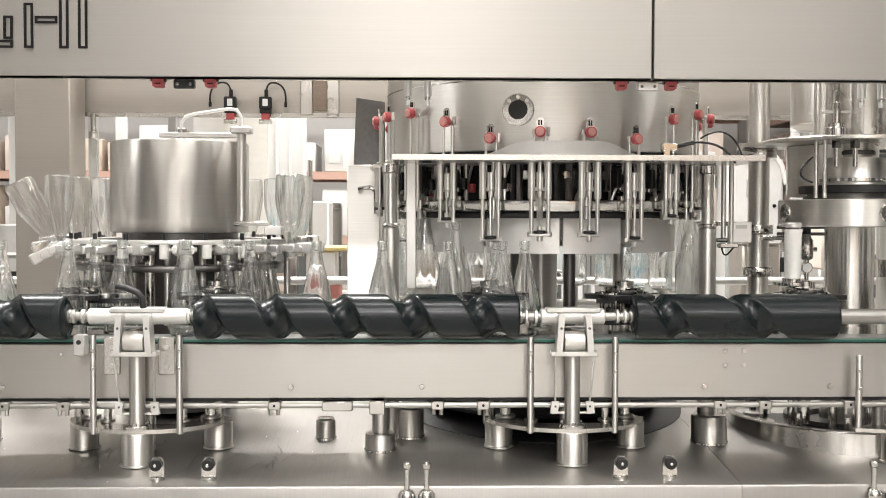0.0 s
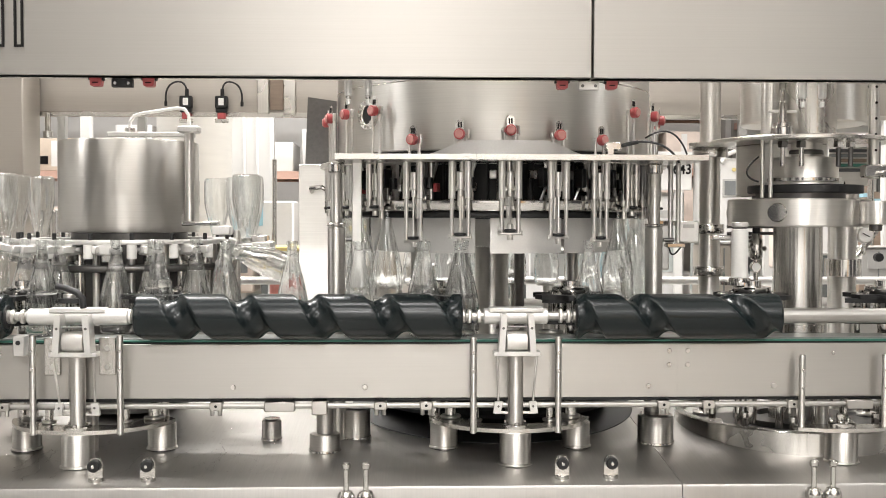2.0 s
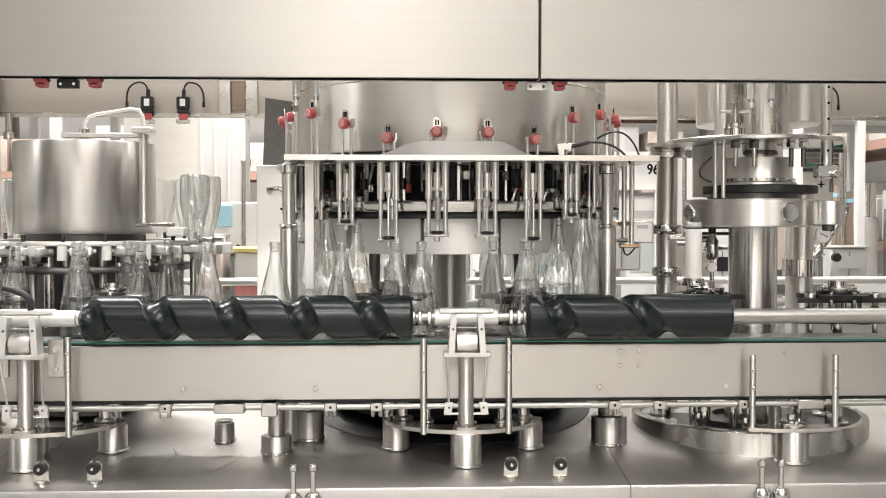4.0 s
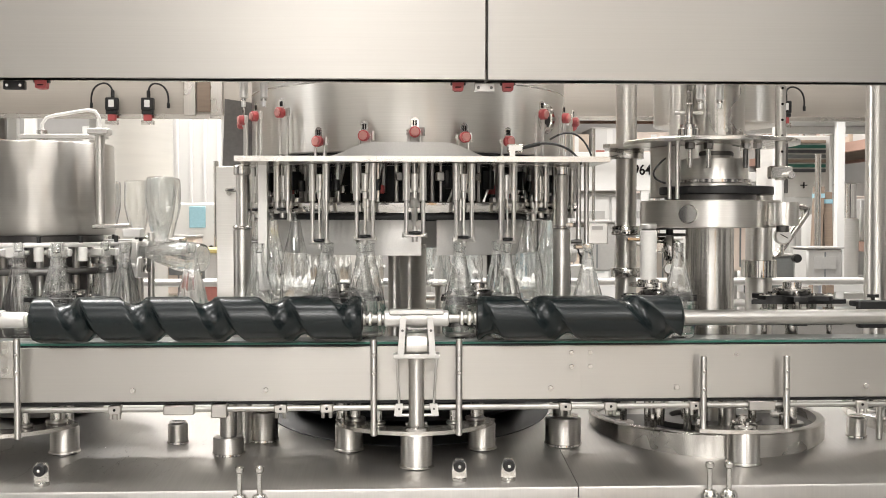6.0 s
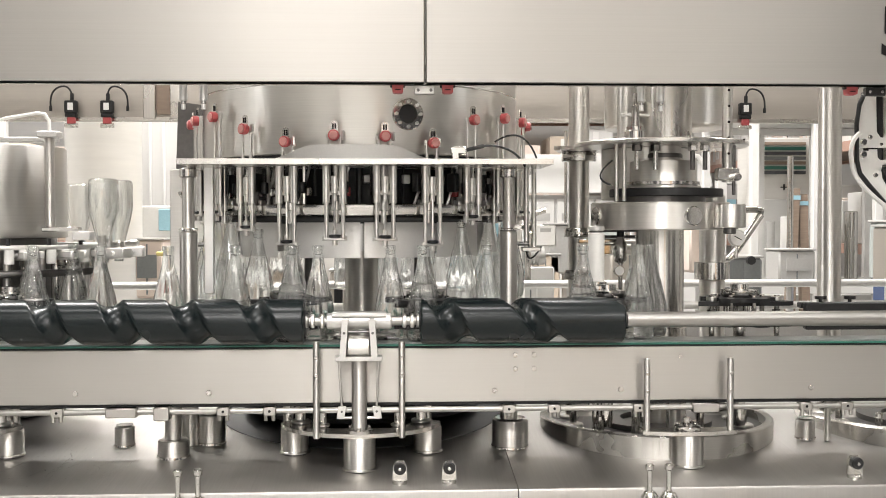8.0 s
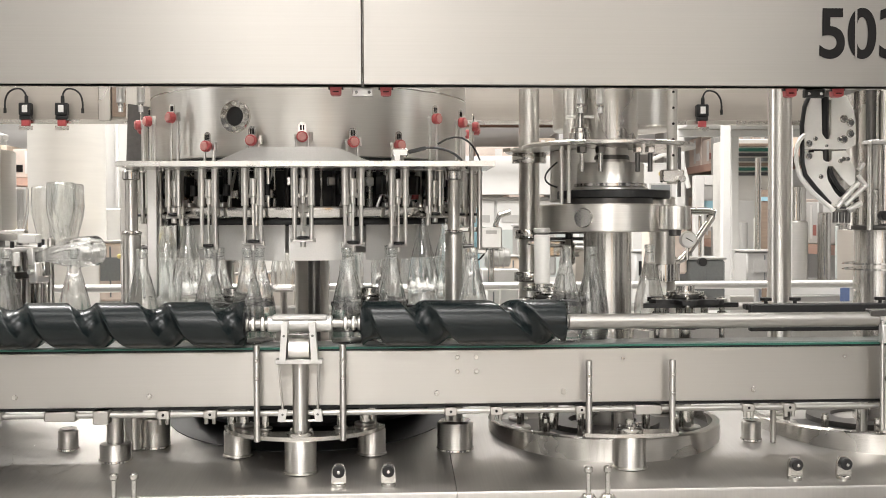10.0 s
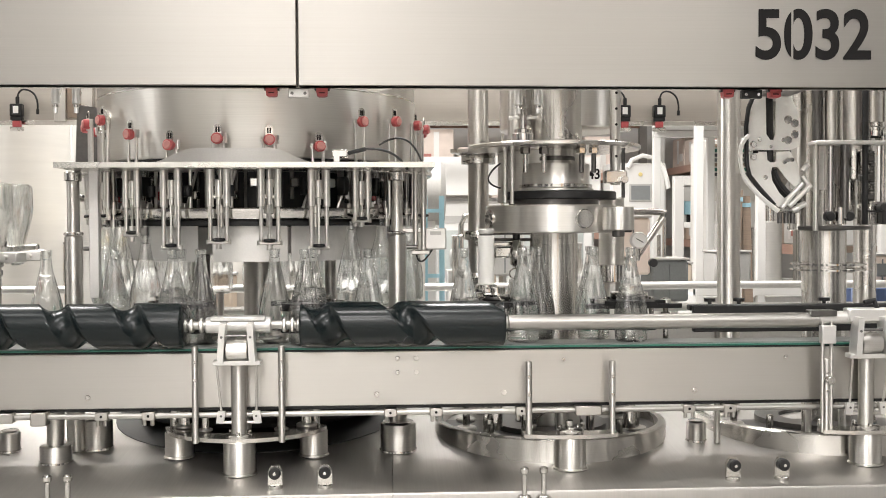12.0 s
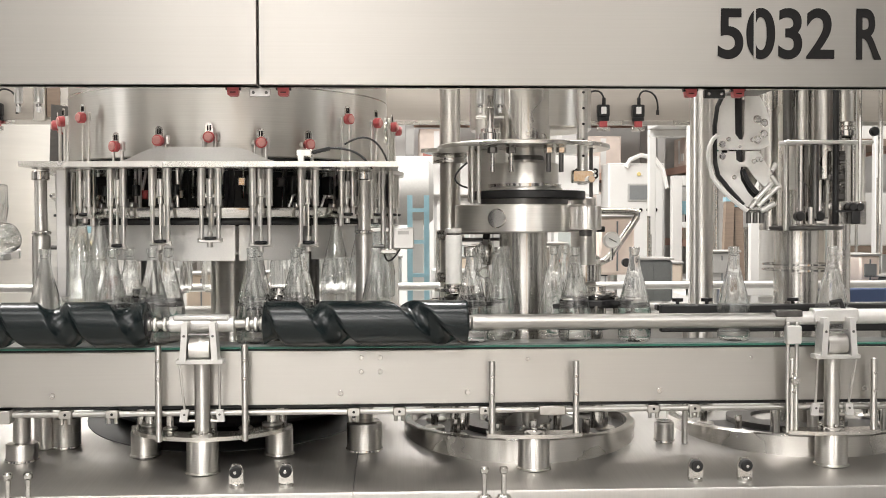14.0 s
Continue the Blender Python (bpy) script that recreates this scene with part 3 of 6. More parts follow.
def feed_screw(x0, x1, phase_at, mirror_ends=(0.02, 0.02)):
    """A dark plastic screw about the x axis; phase_at(x) counts the containers along it."""
    n, k = int((x1 - x0) / 0.0035), 64
    bm = B()
    rings = []
    off = BELT_Y - AXIS_Y
    for i in range(n + 1):
        x = x0 + (x1 - x0) * i / n
        ph = phase_at(x)
        step = (phase_at(x + 0.01) - phase_at(x - 0.01)) / 0.02
        ring = []
        for j in range(k):
            fi = j / k
            g = (ph - fi + 0.5) % 1.0 - 0.5
            d = abs(g / step)
            r = SCREW_R
            if d < 0.0495:
                r = min(r, off - math.sqrt(0.0495 ** 2 - d * d))
            e = min(x - x0, x1 - x)
            r = min(r, SCREW_R - 0.004 + e * 1.2)
            ring.append(bm.verts.new((x, AXIS_Y + r * math.cos(2 * math.pi * fi), AXIS_Z + r * math.sin(2 * math.pi * fi))))
        rings.append(ring)
    for a, b in zip(rings, rings[1:]):
        for j in range(k):
            bm.faces.new((a[j], a[(j + 1) % k], b[(j + 1) % k], b[j]))
    bm.faces.new(rings[0])
    bm.faces.new(rings[-1][::-1])
    xm = (x0 + x1) / 2
    th = thing("feed_screw", "dark green-black plastic feed screw with deep spiral grooves", "feed screw", (xm, AXIS_Y, AXIS_Z), "feed screws")
    part("body", bm, screw_plastic, th, sharp=55)
    part("shaft", rod(B(), (x0 - 0.012, AXIS_Y, AXIS_Z), (x1 + 0.012, AXIS_Y, AXIS_Z), 0.02, 18), rail_steel, th, "polished steel shaft")
    for x in (x0 + 0.001, x1 - 0.001):
        part("end_disc", rod(B(), (x - 0.005, AXIS_Y, AXIS_Z), (x + 0.005, AXIS_Y, AXIS_Z), 0.035, 20), black_plastic, th)
    return th


def phase2(x):
    lo, hi = -1.6, 9.0
    for _ in range(40):
        mid = (lo + hi) / 2
        if belt2(mid) < x:
            lo = mid
        else:
            hi = mid
    return lo + S_I


screw_a = feed_screw(-2.2, -1.022, lambda x: (x - RINSE_X + STAR_OFF) / 0.2 + S_B)
screw_b = feed_screw(-0.646, 0.298, lambda x: (x - RINSE_X - STAR_OFF) / 0.2 + S_E)
screw_c = feed_screw(0.638, 1.238, phase2)
rail = thing("outfeed_tube", "polished steel tube held over the conveyor", "tube", (1.8, AXIS_Y, AXIS_Z))
part("tube", rod(B(), (1.25, AXIS_Y, AXIS_Z), (2.19, AXIS_Y, AXIS_Z), 0.0225, 26, 0.002), rail_steel, rail)
part("end_block", rod(B(), (2.19, AXIS_Y, AXIS_Z + 0.006), (2.33, AXIS_Y, AXIS_Z + 0.006), 0.02, 20), white_alu, rail)
part("clamp", box(B(), 2.16, 2.24, AXIS_Y - 0.026, AXIS_Y + 0.02, AXIS_Z + 0.012, AXIS_Z + 0.03, 0.002), dark_steel, rail)
part("end_tube", rod(B(), (2.3, AXIS_Y, AXIS_Z + 0.01), (3.4, AXIS_Y, AXIS_Z + 0.01), 0.0225, 26), white_alu, rail)
part("clamp_block", box(B(), 2.275, 2.41, AXIS_Y - 0.03, AXIS_Y + 0.02, AXIS_Z - 0.005, AXIS_Z + 0.035, 0.004), white_alu, rail)
for x in (2.195, 2.222):
    q = part("hanger", rod(B(), (x, 3.045, 0.78), (x, 3.045, 1.11), 0.0055, 10), brushed_round, rail)
part("hanger_slide", box(B(), 2.188, 2.232, 3.03, 3.058, 1.045, 1.1, 0.003), white_alu, rail)
part("hanger_knob", rod(B(), (2.213, 3.045, 0.937), (2.213, 3.02, 0.937), 0.012, 14), polished, rail)
part("black_lever", pipe(B(), [(2.33, 3.06, 1.165), (2.36, 3.06, 1.172), (2.37, 3.06, 1.145)], 0.008, 8), black_plastic, rail)

sb2 = thing("photocell", "small grey photocell box on the conveyor side", "photocell", (-0.985, 3.09, 1.0))
part("case", box(B(), -1.0, -0.968, 3.05, 3.094, 1.0, 1.06, 0.003), grey_plastic, sb2)
part("lens", rod(B(), (-0.984, 3.05, 1.04), (-0.984, 3.046, 1.04), 0.007, 10), black_plastic, sb2)
for x in (-0.9, -0.74):
    pl = thing("guide_plate", "thin bolted steel plate on the conveyor side", "plate", (x, 3.09, 0.95), "bolted plates")
    part("plate", box(B(), x - 0.024, x + 0.024, 3.088, 3.0942, 0.94, 1.05, 0.002), brushed, pl)
    for z in (0.965, 1.02):
        part("bolt", rod(B(), (x, 3.088, z), (x, 3.083, z), 0.008, 10), brushed_round, pl)


def hood_pin(x):
    th = thing("hood_pin", "pale turned pin hanging from the hood", "pin", (x, 2.965, 1.788), "hood pins")
    part("body", lathe(B(), [(0, 1.72), (0.0065, 1.722), (0.0065, 1.745), (0.0115, 1.748), (0.0115, 1.83), (0, 1.83)], 18, at(x, 2.965, 0)), white_alu, th)
    part("tip", lathe(B(), [(0.0067, 1.737), (0.0085, 1.738), (0.0085, 1.744), (0.0067, 1.745)], 14, at(x, 2.965, 0)), polished, th)


for x in (-0.028, 0.028, 1.269, 1.325):
    hood_pin(x)

# water on the deck
rw = random.Random(4)
for i in range(18):
    xx, yy = rw.uniform(-1.15, -0.22), rw.uniform(2.9, 3.12)
    pts, y1 = [], yy + rw.uniform(0.06, 0.26)
    while yy < y1:
        pts.append((xx, yy, deck_z(yy) + 0.0004))
        yy += 0.011
        xx += rw.uniform(-0.006, 0.0105)
    single("water_trickle", pipe(B(), pts, rw.uniform(0.0024, 0.0038), 7), water, "thin trickle of water on the steel deck", "water", group="trickles of water")
bm = B()
for i in range(420):
    x, y = rw.uniform(-1.35, -0.2), rw.uniform(2.9, 3.45)
    r = rw.uniform(0.0025, 0.0065)
    lathe(bm, [(0.0, r * 0.42), (r * 0.6, r * 0.33), (r, 0.0)], 8, at(x, y, deck_z(y)))
single("water_drops", bm, water, "scattered water drops on the steel deck", "water drops", kind="stuff")

# ---- filling carousel ----
VALVES, SPIN = 24, 15.0 / T
C = (FILL_X, FILL_Y)
filler = thing("filling_carousel", "round brushed steel filling tank with red-knobbed valves all round", "filling machine", (C[0], C[1], deck_z(C[1])))
M = at(C[0], C[1], 0)
part("tank", lathe(B(), [(0.0, 1.612), (0.53, 1.612), (0.548, 1.616), (0.551, 1.625), (0.551, 2.12), (0.54, 2.16), (0, 2.2)], 96, M), tank_steel, filler, "brushed steel tank wall")
part("tank_seam", lathe(B(), [(0.551, 1.83), (0.5522, 1.831), (0.5522, 1.834), (0.551, 1.835)], 96, M), polished, filler)
part("valve_ring", lathe(B(), [(0.47, 1.575), (0.61, 1.575), (0.613, 1.578), (0.613, 1.588), (0.61, 1.59), (0.47, 1.59), (0.47, 1.575)], 96, M), brushed, filler, "flat ring that carries the valves")
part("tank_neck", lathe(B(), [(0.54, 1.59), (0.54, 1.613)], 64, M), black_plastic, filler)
# black wall put behind the valves to give the carousel's shaded inside
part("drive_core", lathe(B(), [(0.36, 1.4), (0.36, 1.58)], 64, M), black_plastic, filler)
part("guide_ring", lathe(B(), [(0.5, 1.425), (0.552, 1.425), (0.556, 1.43), (0.556, 1.456), (0.552, 1.46), (0.5, 1.46), (0.5, 1.425)], 96, M), polished, filler, "polished guide ring")
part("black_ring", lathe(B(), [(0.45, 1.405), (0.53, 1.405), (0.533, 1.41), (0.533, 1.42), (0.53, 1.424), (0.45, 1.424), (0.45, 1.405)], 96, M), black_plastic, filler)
for k in range(12):
    a0 = k * 30 + 2
    part("skirt_panel", lathe(B(), [(0.468, 1.292), (0.472, 1.292), (0.472, 1.404), (0.468, 1.404), (0.468, 1.292)], 8, M, a0, a0 + (28.5 if k % 3 else 24)), white_alu, filler)
part("centre_column", lathe(B(), [(0.09, deck_z(C[1])), (0.09, 0.8), (0.06, 0.82), (0.06, 1.3)], 40, M), brushed_round, filler)
part("lower_table", lathe(B(), [(0, 0.9), (0.44, 0.9), (0.44, 0.94), (0, 0.94)], 72, M), brushed, filler)
for k in range(4):
    a = radians(90 * k + 12)
    part("column", rod(B(), (C[0] + 0.3 * math.cos(a), C[1] + 0.3 * math.sin(a), 0.93), (C[0] + 0.3 * math.cos(a), C[1] + 0.3 * math.sin(a), 1.31), 0.02, 14), dark_steel if k % 2 else brushed_round, filler)


rf = random.Random(11)
for k in range(72):
    a = radians(5 * k + rf.uniform(-1, 1))
    r = rf.choice((0.4, 0.43, 0.455))
    z0, z1 = rf.choice(((1.46, 1.589), (1.43, 1.589), (1.49, 1.589))), 1.589
    part("hose" if k % 3 == 0 else "spindle", rod(B(), (C[0] + r * math.cos(a), C[1] + r * math.sin(a), z0[0]), (C[0] + r * math.cos(a), C[1] + r * math.sin(a), z1), rf.choice((0.005, 0.007, 0.011)), 8), (black_plastic, polished, dark_steel, brushed_round)[k % 4], filler)
for k in range(48):
    a = radians(7.5 * k + 3)
    z = 1.5 if k % 2 else 1.54
    m = M @ Matrix.Rotation(a, 4, "Z")
    part("fitting", box(B(), 0.465, 0.49, -0.012, 0.012, z - 0.014, z + 0.014, 0.003, m), (polished, red_plastic, dark_steel, polished, white_alu, polished)[k % 6], filler)


def front(th, r, z):
    """A place on a carousel at an angle from its front."""
    return Vector((C[0] + r * math.sin(radians(th)), C[1] - r * math.cos(radians(th)), z))


for th0 in (-14.0, 166.0):
    R = M @ Matrix.Rotation(radians(th0), 4, "Z") @ at(0, -0.545, 1.737) @ Matrix.Rotation(radians(90), 4, "X")
    f = part("porthole", lathe(B(), [(0.026, -0.012), (0.05, -0.012), (0.05, 0.012), (0.047, 0.015), (0.03, 0.015), (0.027, 0.011), (0.026, -0.012)], 40, R), polished, filler, "bolted round sight glass")
    part("sight_glass", lathe(B(), [(0, 0.006), (0.027, 0.006), (0.027, 0.009), (0, 0.009)], 28, R), black_plastic, f, "dark sight glass")
    for k in range(8):
        a = radians(45 * k)
        part("bolt", lathe(B(), [(0, 0.021), (0.0055, 0.021), (0.0055, 0.013), (0, 0.013)], 8, R @ at(0.039 * math.cos(a), 0.039 * math.sin(a), 0)), brushed_round, f)

UNITS = []
unit_meshes = {}
RV = 0.583


def mesh_of(name, bm, mat, sharp=40):
    finish(bm, sharp)
    me = bpy.data.meshes.new(name)
    bm.to_mesh(me)
    bm.free()
    me.materials.append(mat)
    return me


def child(name, me, parent, m=None, label=""):
    ob = new(name, me)
    ob.parent = parent
    if m is not None:
        ob.matrix_basis = m
    if label:
        ob["label"] = label
    return ob


def unit_parts():
    """Meshes of one filling unit; local -y is outward, z is height."""
    g = {}
    bm = B()
    box(bm, -0.032, 0.032, -0.008, 0.008, 1.425, 1.433, 0.002)
    rod(bm, (-0.0255, 0, 1.43), (-0.0255, 0, 1.6), 0.0066, 10)
    rod(bm, (0.0255, 0, 1.43), (0.0255, 0, 1.6), 0.0066, 10)
    rod(bm, (-0.032, 0, 1.424), (-0.032, 0, 1.438), 0.006, 8)
    rod(bm, (0.032, 0, 1.424), (0.032, 0, 1.438), 0.006, 8)
    g["stirrup"] = mesh_of("stirrup", bm, rod_steel)
    bm = B()
    rod(bm, (0.017, 0.005, 1.6), (0.017, 0.005, 1.75), 0.0055, 10)
    rod(bm, (-0.017, 0.005, 1.6), (-0.017, 0.005, 1.735), 0.0045, 10)
    rod(bm, (-0.026, 0.003, 1.742), (0.03, 0.003, 1.742), 0.005, 8)
    rod(bm, (0.024, 0.003, 1.73), (0.024, 0.003, 1.757), 0.0065, 8)
    rod(bm, (-0.02, 0.003, 1.735), (-0.02, 0.003, 1.75), 0.0055, 8)
    g["stem"] = mesh_of("stem", bm, rod_steel)
    bm = lathe(B(), [(0, -0.006), (0.016, -0.006), (0.017, -0.003), (0.017, 0.012), (0.014, 0.014), (0.0125, 0.014)], 20, at(0, -0.006, 1.742) @ Matrix.Rotation(radians(90), 4, "X"))
    g["knob"] = mesh_of("knob", bm, red_plastic)
    bm = lathe(B(), [(0.0128, 0.011), (0.0128, 0.0165), (0.011, 0.018), (0, 0.018)], 18, at(0, -0.006, 1.742) @ Matrix.Rotation(radians(90), 4, "X"))
    g["knob_face"] = mesh_of("knob_face", bm, knob_pink)
    out = [(-0.012, 1.755), (0.012, 1.755), (0.012, 1.776), (0.009, 1.783), (0.003, 1.786), (-0.003, 1.786), (-0.009, 1.783), (-0.012, 1.776)]
    g["number_plate"] = mesh_of("tag_plate", prism(B(), out, -0.004, -0.001), brushed)
    g["digits"] = mesh_of("digit_bars", box(box(B(), -0.006, -0.0015, -0.0052, -0.0042, 1.762, 1.778), 0.0015, 0.006, -0.0052, -0.0042, 1.762, 1.778), ink)
    bm = B()
    rod(bm, (-0.0255, 0, 1.462), (-0.0255, 0, 1.576), 0.0118, 12, 0.001)
    rod(bm, (0.0255, 0, 1.462), (0.0255, 0, 1.576), 0.0118, 12, 0.001)
    g["sleeve"] = mesh_of("sleeve", bm, rod_steel)
    bm = B()
    rod(bm, (0, 0, 1.437), (0, 0, 1.6), 0.0038, 8)
    rod(bm, (0, 0, 1.41), (0, 0, 1.426), 0.009, 12)
    rod(bm, (0, 0, 1.443), (0, 0, 1.458), 0.008, 10)
    g["nozzle"] = mesh_of("nozzle", bm, rod_steel)
    bm = rod(B(), (0, 0, 1.4335), (0, 0, 1.4425), 0.0185, 16)
    g["seal"] = mesh_of("seal", bm, black_plastic)
    bm = B()
    rod(bm, (0, 0.004, 1.49), (0, 0.004, 1.545), 0.0125, 12)
    rod(bm, (0, 0.004, 1.468), (0, 0.004, 1.49), 0.009, 12)
    box(bm, -0.024, 0.024, 0.0, 0.012, 1.486, 1.5, 0.002)
    rod(bm, (0, 0.03, 1.48), (0, 0.03, 1.59), 0.008, 10)
    rod(bm, (0, 0.03, 1.44), (0, 0.03, 1.485), 0.016, 14)
    rod(bm, (0, 0.03, 1.4), (0, 0.03, 1.45), 0.010, 12)
    rod(bm, (0.02, 0.08, 1.44), (0.02, 0.08, 1.59), 0.006, 8)
    box(bm, -0.02, 0.02, 0.045, 0.07, 1.45, 1.475, 0.003)
    rod(bm, (-0.012, 0.11, 1.46), (0.03, 0.1, 1.58), 0.005, 8)
    g["valve_body"] = mesh_of("valve_body", bm, rod_steel)
    bm = B()
    rod(bm, (0.022, 0.06, 1.495), (0.022, 0.06, 1.53), 0.012, 10)
    box(bm, -0.03, -0.012, 0.05, 0.09, 1.5, 1.56, 0.003)
    g["valve_seal"] = mesh_of("valve_seal", bm, black_plastic)
    g["lift_plate"] = mesh_of("lift_plate", rod(rod(B(), (0, 0, -0.008), (0, 0, 0), 0.038, 20), (0, 0, -0.2), (0, 0, -0.008), 0.014, 12), brushed_round)
    return g


unit_meshes = unit_parts()
bz = deck_z(C[1])
for k in range(VALVES):
    th0 = 15.0 * k + SPIN * VALVE_T
    base = Matrix.Rotation(radians(th0), 4, "Z") @ at(0, -RV, -bz)
    unit = child("filling_unit", unit_meshes["stirrup"], filler, base, "sliding stirrup with a red-knobbed valve stem")
    child("stem", unit_meshes["stem"], unit)
    child("knob", unit_meshes["knob"], unit, None, "red round knob")
    child("knob_face", unit_meshes["knob_face"], unit, None, "faded pinkish knob face")
    child("nozzle", unit_meshes["nozzle"], unit)
    child("seal", unit_meshes["seal"], unit, None, "black rubber seal")
    child("tag_plate", unit_meshes["number_plate"], unit)
    child("digit_bars", unit_meshes["digits"], unit)
    UNITS.append((unit, th0, -bz))
    child("sleeve", unit_meshes["sleeve"], filler, base)
    child("valve_body", unit_meshes["valve_body"], filler, base)
    child("valve_seal", unit_meshes["valve_seal"], filler, base)
    lp = child("lift_plate", unit_meshes["lift_plate"], filler, Matrix.Rotation(radians(th0), 4, "Z") @ at(0, -FILL_R, BELT_Z - 0.002 - bz))
    UNITS.append((lp, th0, BELT_Z - 0.002 - bz + 0.097))

# fixed frame round the filler
ff = thing("filler_frame", "fixed steel columns and front plate round the filling carousel", "machine frame", (C[0], 3.3, deck_z(3.3)))
xs = [-0.075 + 1.11 * i / 48 for i in range(49)]
inner = [(x, min(3.36, C[1] - math.sqrt(max(0.0, 0.632 ** 2 - (x - C[0]) ** 2)))) for x in xs]
part("front_plate", slab(B(), [(xs[0], 3.085), (xs[-1], 3.085)] + inner[::-1], 1.576, 1.592), brushed, ff, "long flat front plate")
bm = B()
lo, hi = [], []
for i in range(41):
    th = -24 + 46 * i / 40
    h = 0.001 + 0.042 * smooth(-24, -10, th) * (1 - smooth(9, 22, th))
    p = front(th, 0.645, 1.592)
    lo.append(bm.verts.new(p))
    hi.append(bm.verts.new((p.x, p.y, p.z + h)))
for i in range(40):
    bm.faces.new((lo[i], lo[i + 1], hi[i + 1], hi[i]))
bmesh.ops.solidify(bm, geom=bm.faces[:], thickness=0.003)
part("cam_cover", bm, white_alu, ff, "curved satin cover plate")
for x, y in ((-0.085, 3.31), (0.925, 3.31)):
    q = part("column", rod(B(), (x, y, 1.3), (x, y, 1.576), 0.019, 20), brushed_round, ff)
    part("column_sleeve", rod(B(), (x, y, 0.7), (x, y, 1.375), 0.0275, 24, 0.004), brushed_round, ff, "thicker lower column")
    part("collar", rod(B(), (x, y, 1.545), (x, y, 1.575), 0.027, 20), polished, q)
    part("collar", rod(B(), (x, y, 1.376), (x, y, 1.386), 0.03, 20), polished, q)
    part("stop_pin", rod(B(), (x + 0.03, y, 1.335), (x + 0.065, y, 1.335), 0.007, 10), dark_steel, q)
for x in (0.985, 1.01):
    part("side_rod", rod(B(), (x, 3.34, 1.32), (x, 3.34, 1.575), 0.008, 12), brushed_round, ff)
part("rod_foot", box(B(), 0.97, 1.03, 3.32, 3.36, 1.31, 1.325, 0.003), polished, ff)
part("side_panel", box(B(), -0.035, -0.005, 3.3, 3.33, 1.18, 1.58, 0.002), white_alu, ff)
for x in (-0.26, 0.985):
    part("guard_plate", box(B(), x, x + (0.12 if x < 0 else 0.05), 3.86, 3.87, 1.05, 1.6, 0.002), tank_steel, ff)
part("guard_wing", prism(B(), [(-0.235, 1.6), (-0.12, 1.6), (-0.12, 1.83), (-0.225, 1.845)], 3.85, 3.856), dark_steel, ff, "dark bent guard plate")
part("guard_handle", pipe(B(), [(-0.21, 3.84, 1.50), (-0.21, 3.8, 1.51), (-0.17, 3.79, 1.515), (-0.15, 3.79, 1.5), (-0.15, 3.79, 1.42)], 0.009, 8), polished, ff)
sens = thing("position_sensor", "small steel valve block with a black cable", "sensor", (0.86, 3.12, 1.592))
part("body", box(B(), 0.73, 0.778, 3.105, 3.135, 1.606, 1.63, 0.004), polished, sens)
part("foot", box(B(), 0.735, 0.755, 3.105, 3.13, 1.592, 1.612, 0.002), polished, sens)
part("plug", rod(B(), (0.778, 3.12, 1.62), (0.83, 3.12, 1.632), 0.006, 8), black_plastic, sens)
part("cable", pipe(B(), arc((0.825, 3.12, 1.632), (0.92, 3.12, 1.64), (0.955, 3.12, 1.57), 12), 0.0035, 6), black_plastic, sens)
part("cable", pipe(B(), arc((0.87, 3.2, 1.65), (0.96, 3.2, 1.71), (1.0, 3.2, 1.6), 12), 0.003, 6), black_plastic, sens)
box1 = thing("junction_box", "small pale steel box on the frame with a cable", "box", (1.06, 3.34, 1.33))
part("case", box(B(), 1.015, 1.085, 3.36, 3.40, 1.325, 1.395, 0.004), white_alu, box1)
part("mark", box(B(), 1.032, 1.068, 3.358, 3.3595, 1.372, 1.384), grey_plastic, box1)
part("arm", box(B(), 0.935, 1.02, 3.37, 3.385, 1.38, 1.395, 0.002), polished, box1)
part("cable", pipe(B(), arc((1.04, 3.38, 1.326), (0.99, 3.38, 1.24), (0.985, 3.36, 1.34), 12), 0.003, 6), black_plastic, box1)

# ---- star wheels ----


def star_wheel(x, y, group="star wheels"):
    th = thing("star_wheel", "black plastic transfer star wheel on a steel hub", "star wheel", (x, y, BELT_Z + 0.01), group)
    out = []
    for i in range(120):
        a = 3.0 * i
        g = (a + 30) % 60 - 30
        r = 0.125
        d = abs(radians(g)) * STAR_R
        if d < 0.052:
            r = min(r, STAR_R - math.sqrt(0.052 ** 2 - d * d) + 0.006)
        out.append((x + r * math.cos(radians(a)), y + r * math.sin(radians(a))))
    for z in (1.075, 1.15):
        part("disc", slab(B(), out, z, z + 0.014), black_plastic, th, "black pocketed disc")
    part("hub", lathe(B(), [(0.02, 0.75 - 0.0), (0.02, 1.07), (0.05, 1.07), (0.05, 1.09), (0.03, 1.095), (0.03, 1.15), (0.055, 1.165), (0.06, 1.172), (0.06, 1.186), (0.03, 1.19), (0.03, 1.205), (0.014, 1.207), (0, 1.207)], 28, at(x, y, 0)), polished, th)
    for k in range(6):
        a = radians(60 * k + 30)
        part("pin", rod(B(), (x + 0.07 * math.cos(a), y + 0.07 * math.sin(a), 1.085), (x + 0.07 * math.cos(a), y + 0.07 * math.sin(a), 1.172), 0.008, 10), polished, th)
    return th


STARS = [(star_wheel(x, STAR_Y), -90 - 60 * ph) for x, ph in ((RINSE_X - STAR_OFF, S_B), (RINSE_X + STAR_OFF, S_E), (FILL_X - STAR_OFF, S_F), (FILL_X + STAR_OFF, S_I), (CAP_X - STAR_OFF, S_J), (CAP_X + STAR_OFF, S_M))]

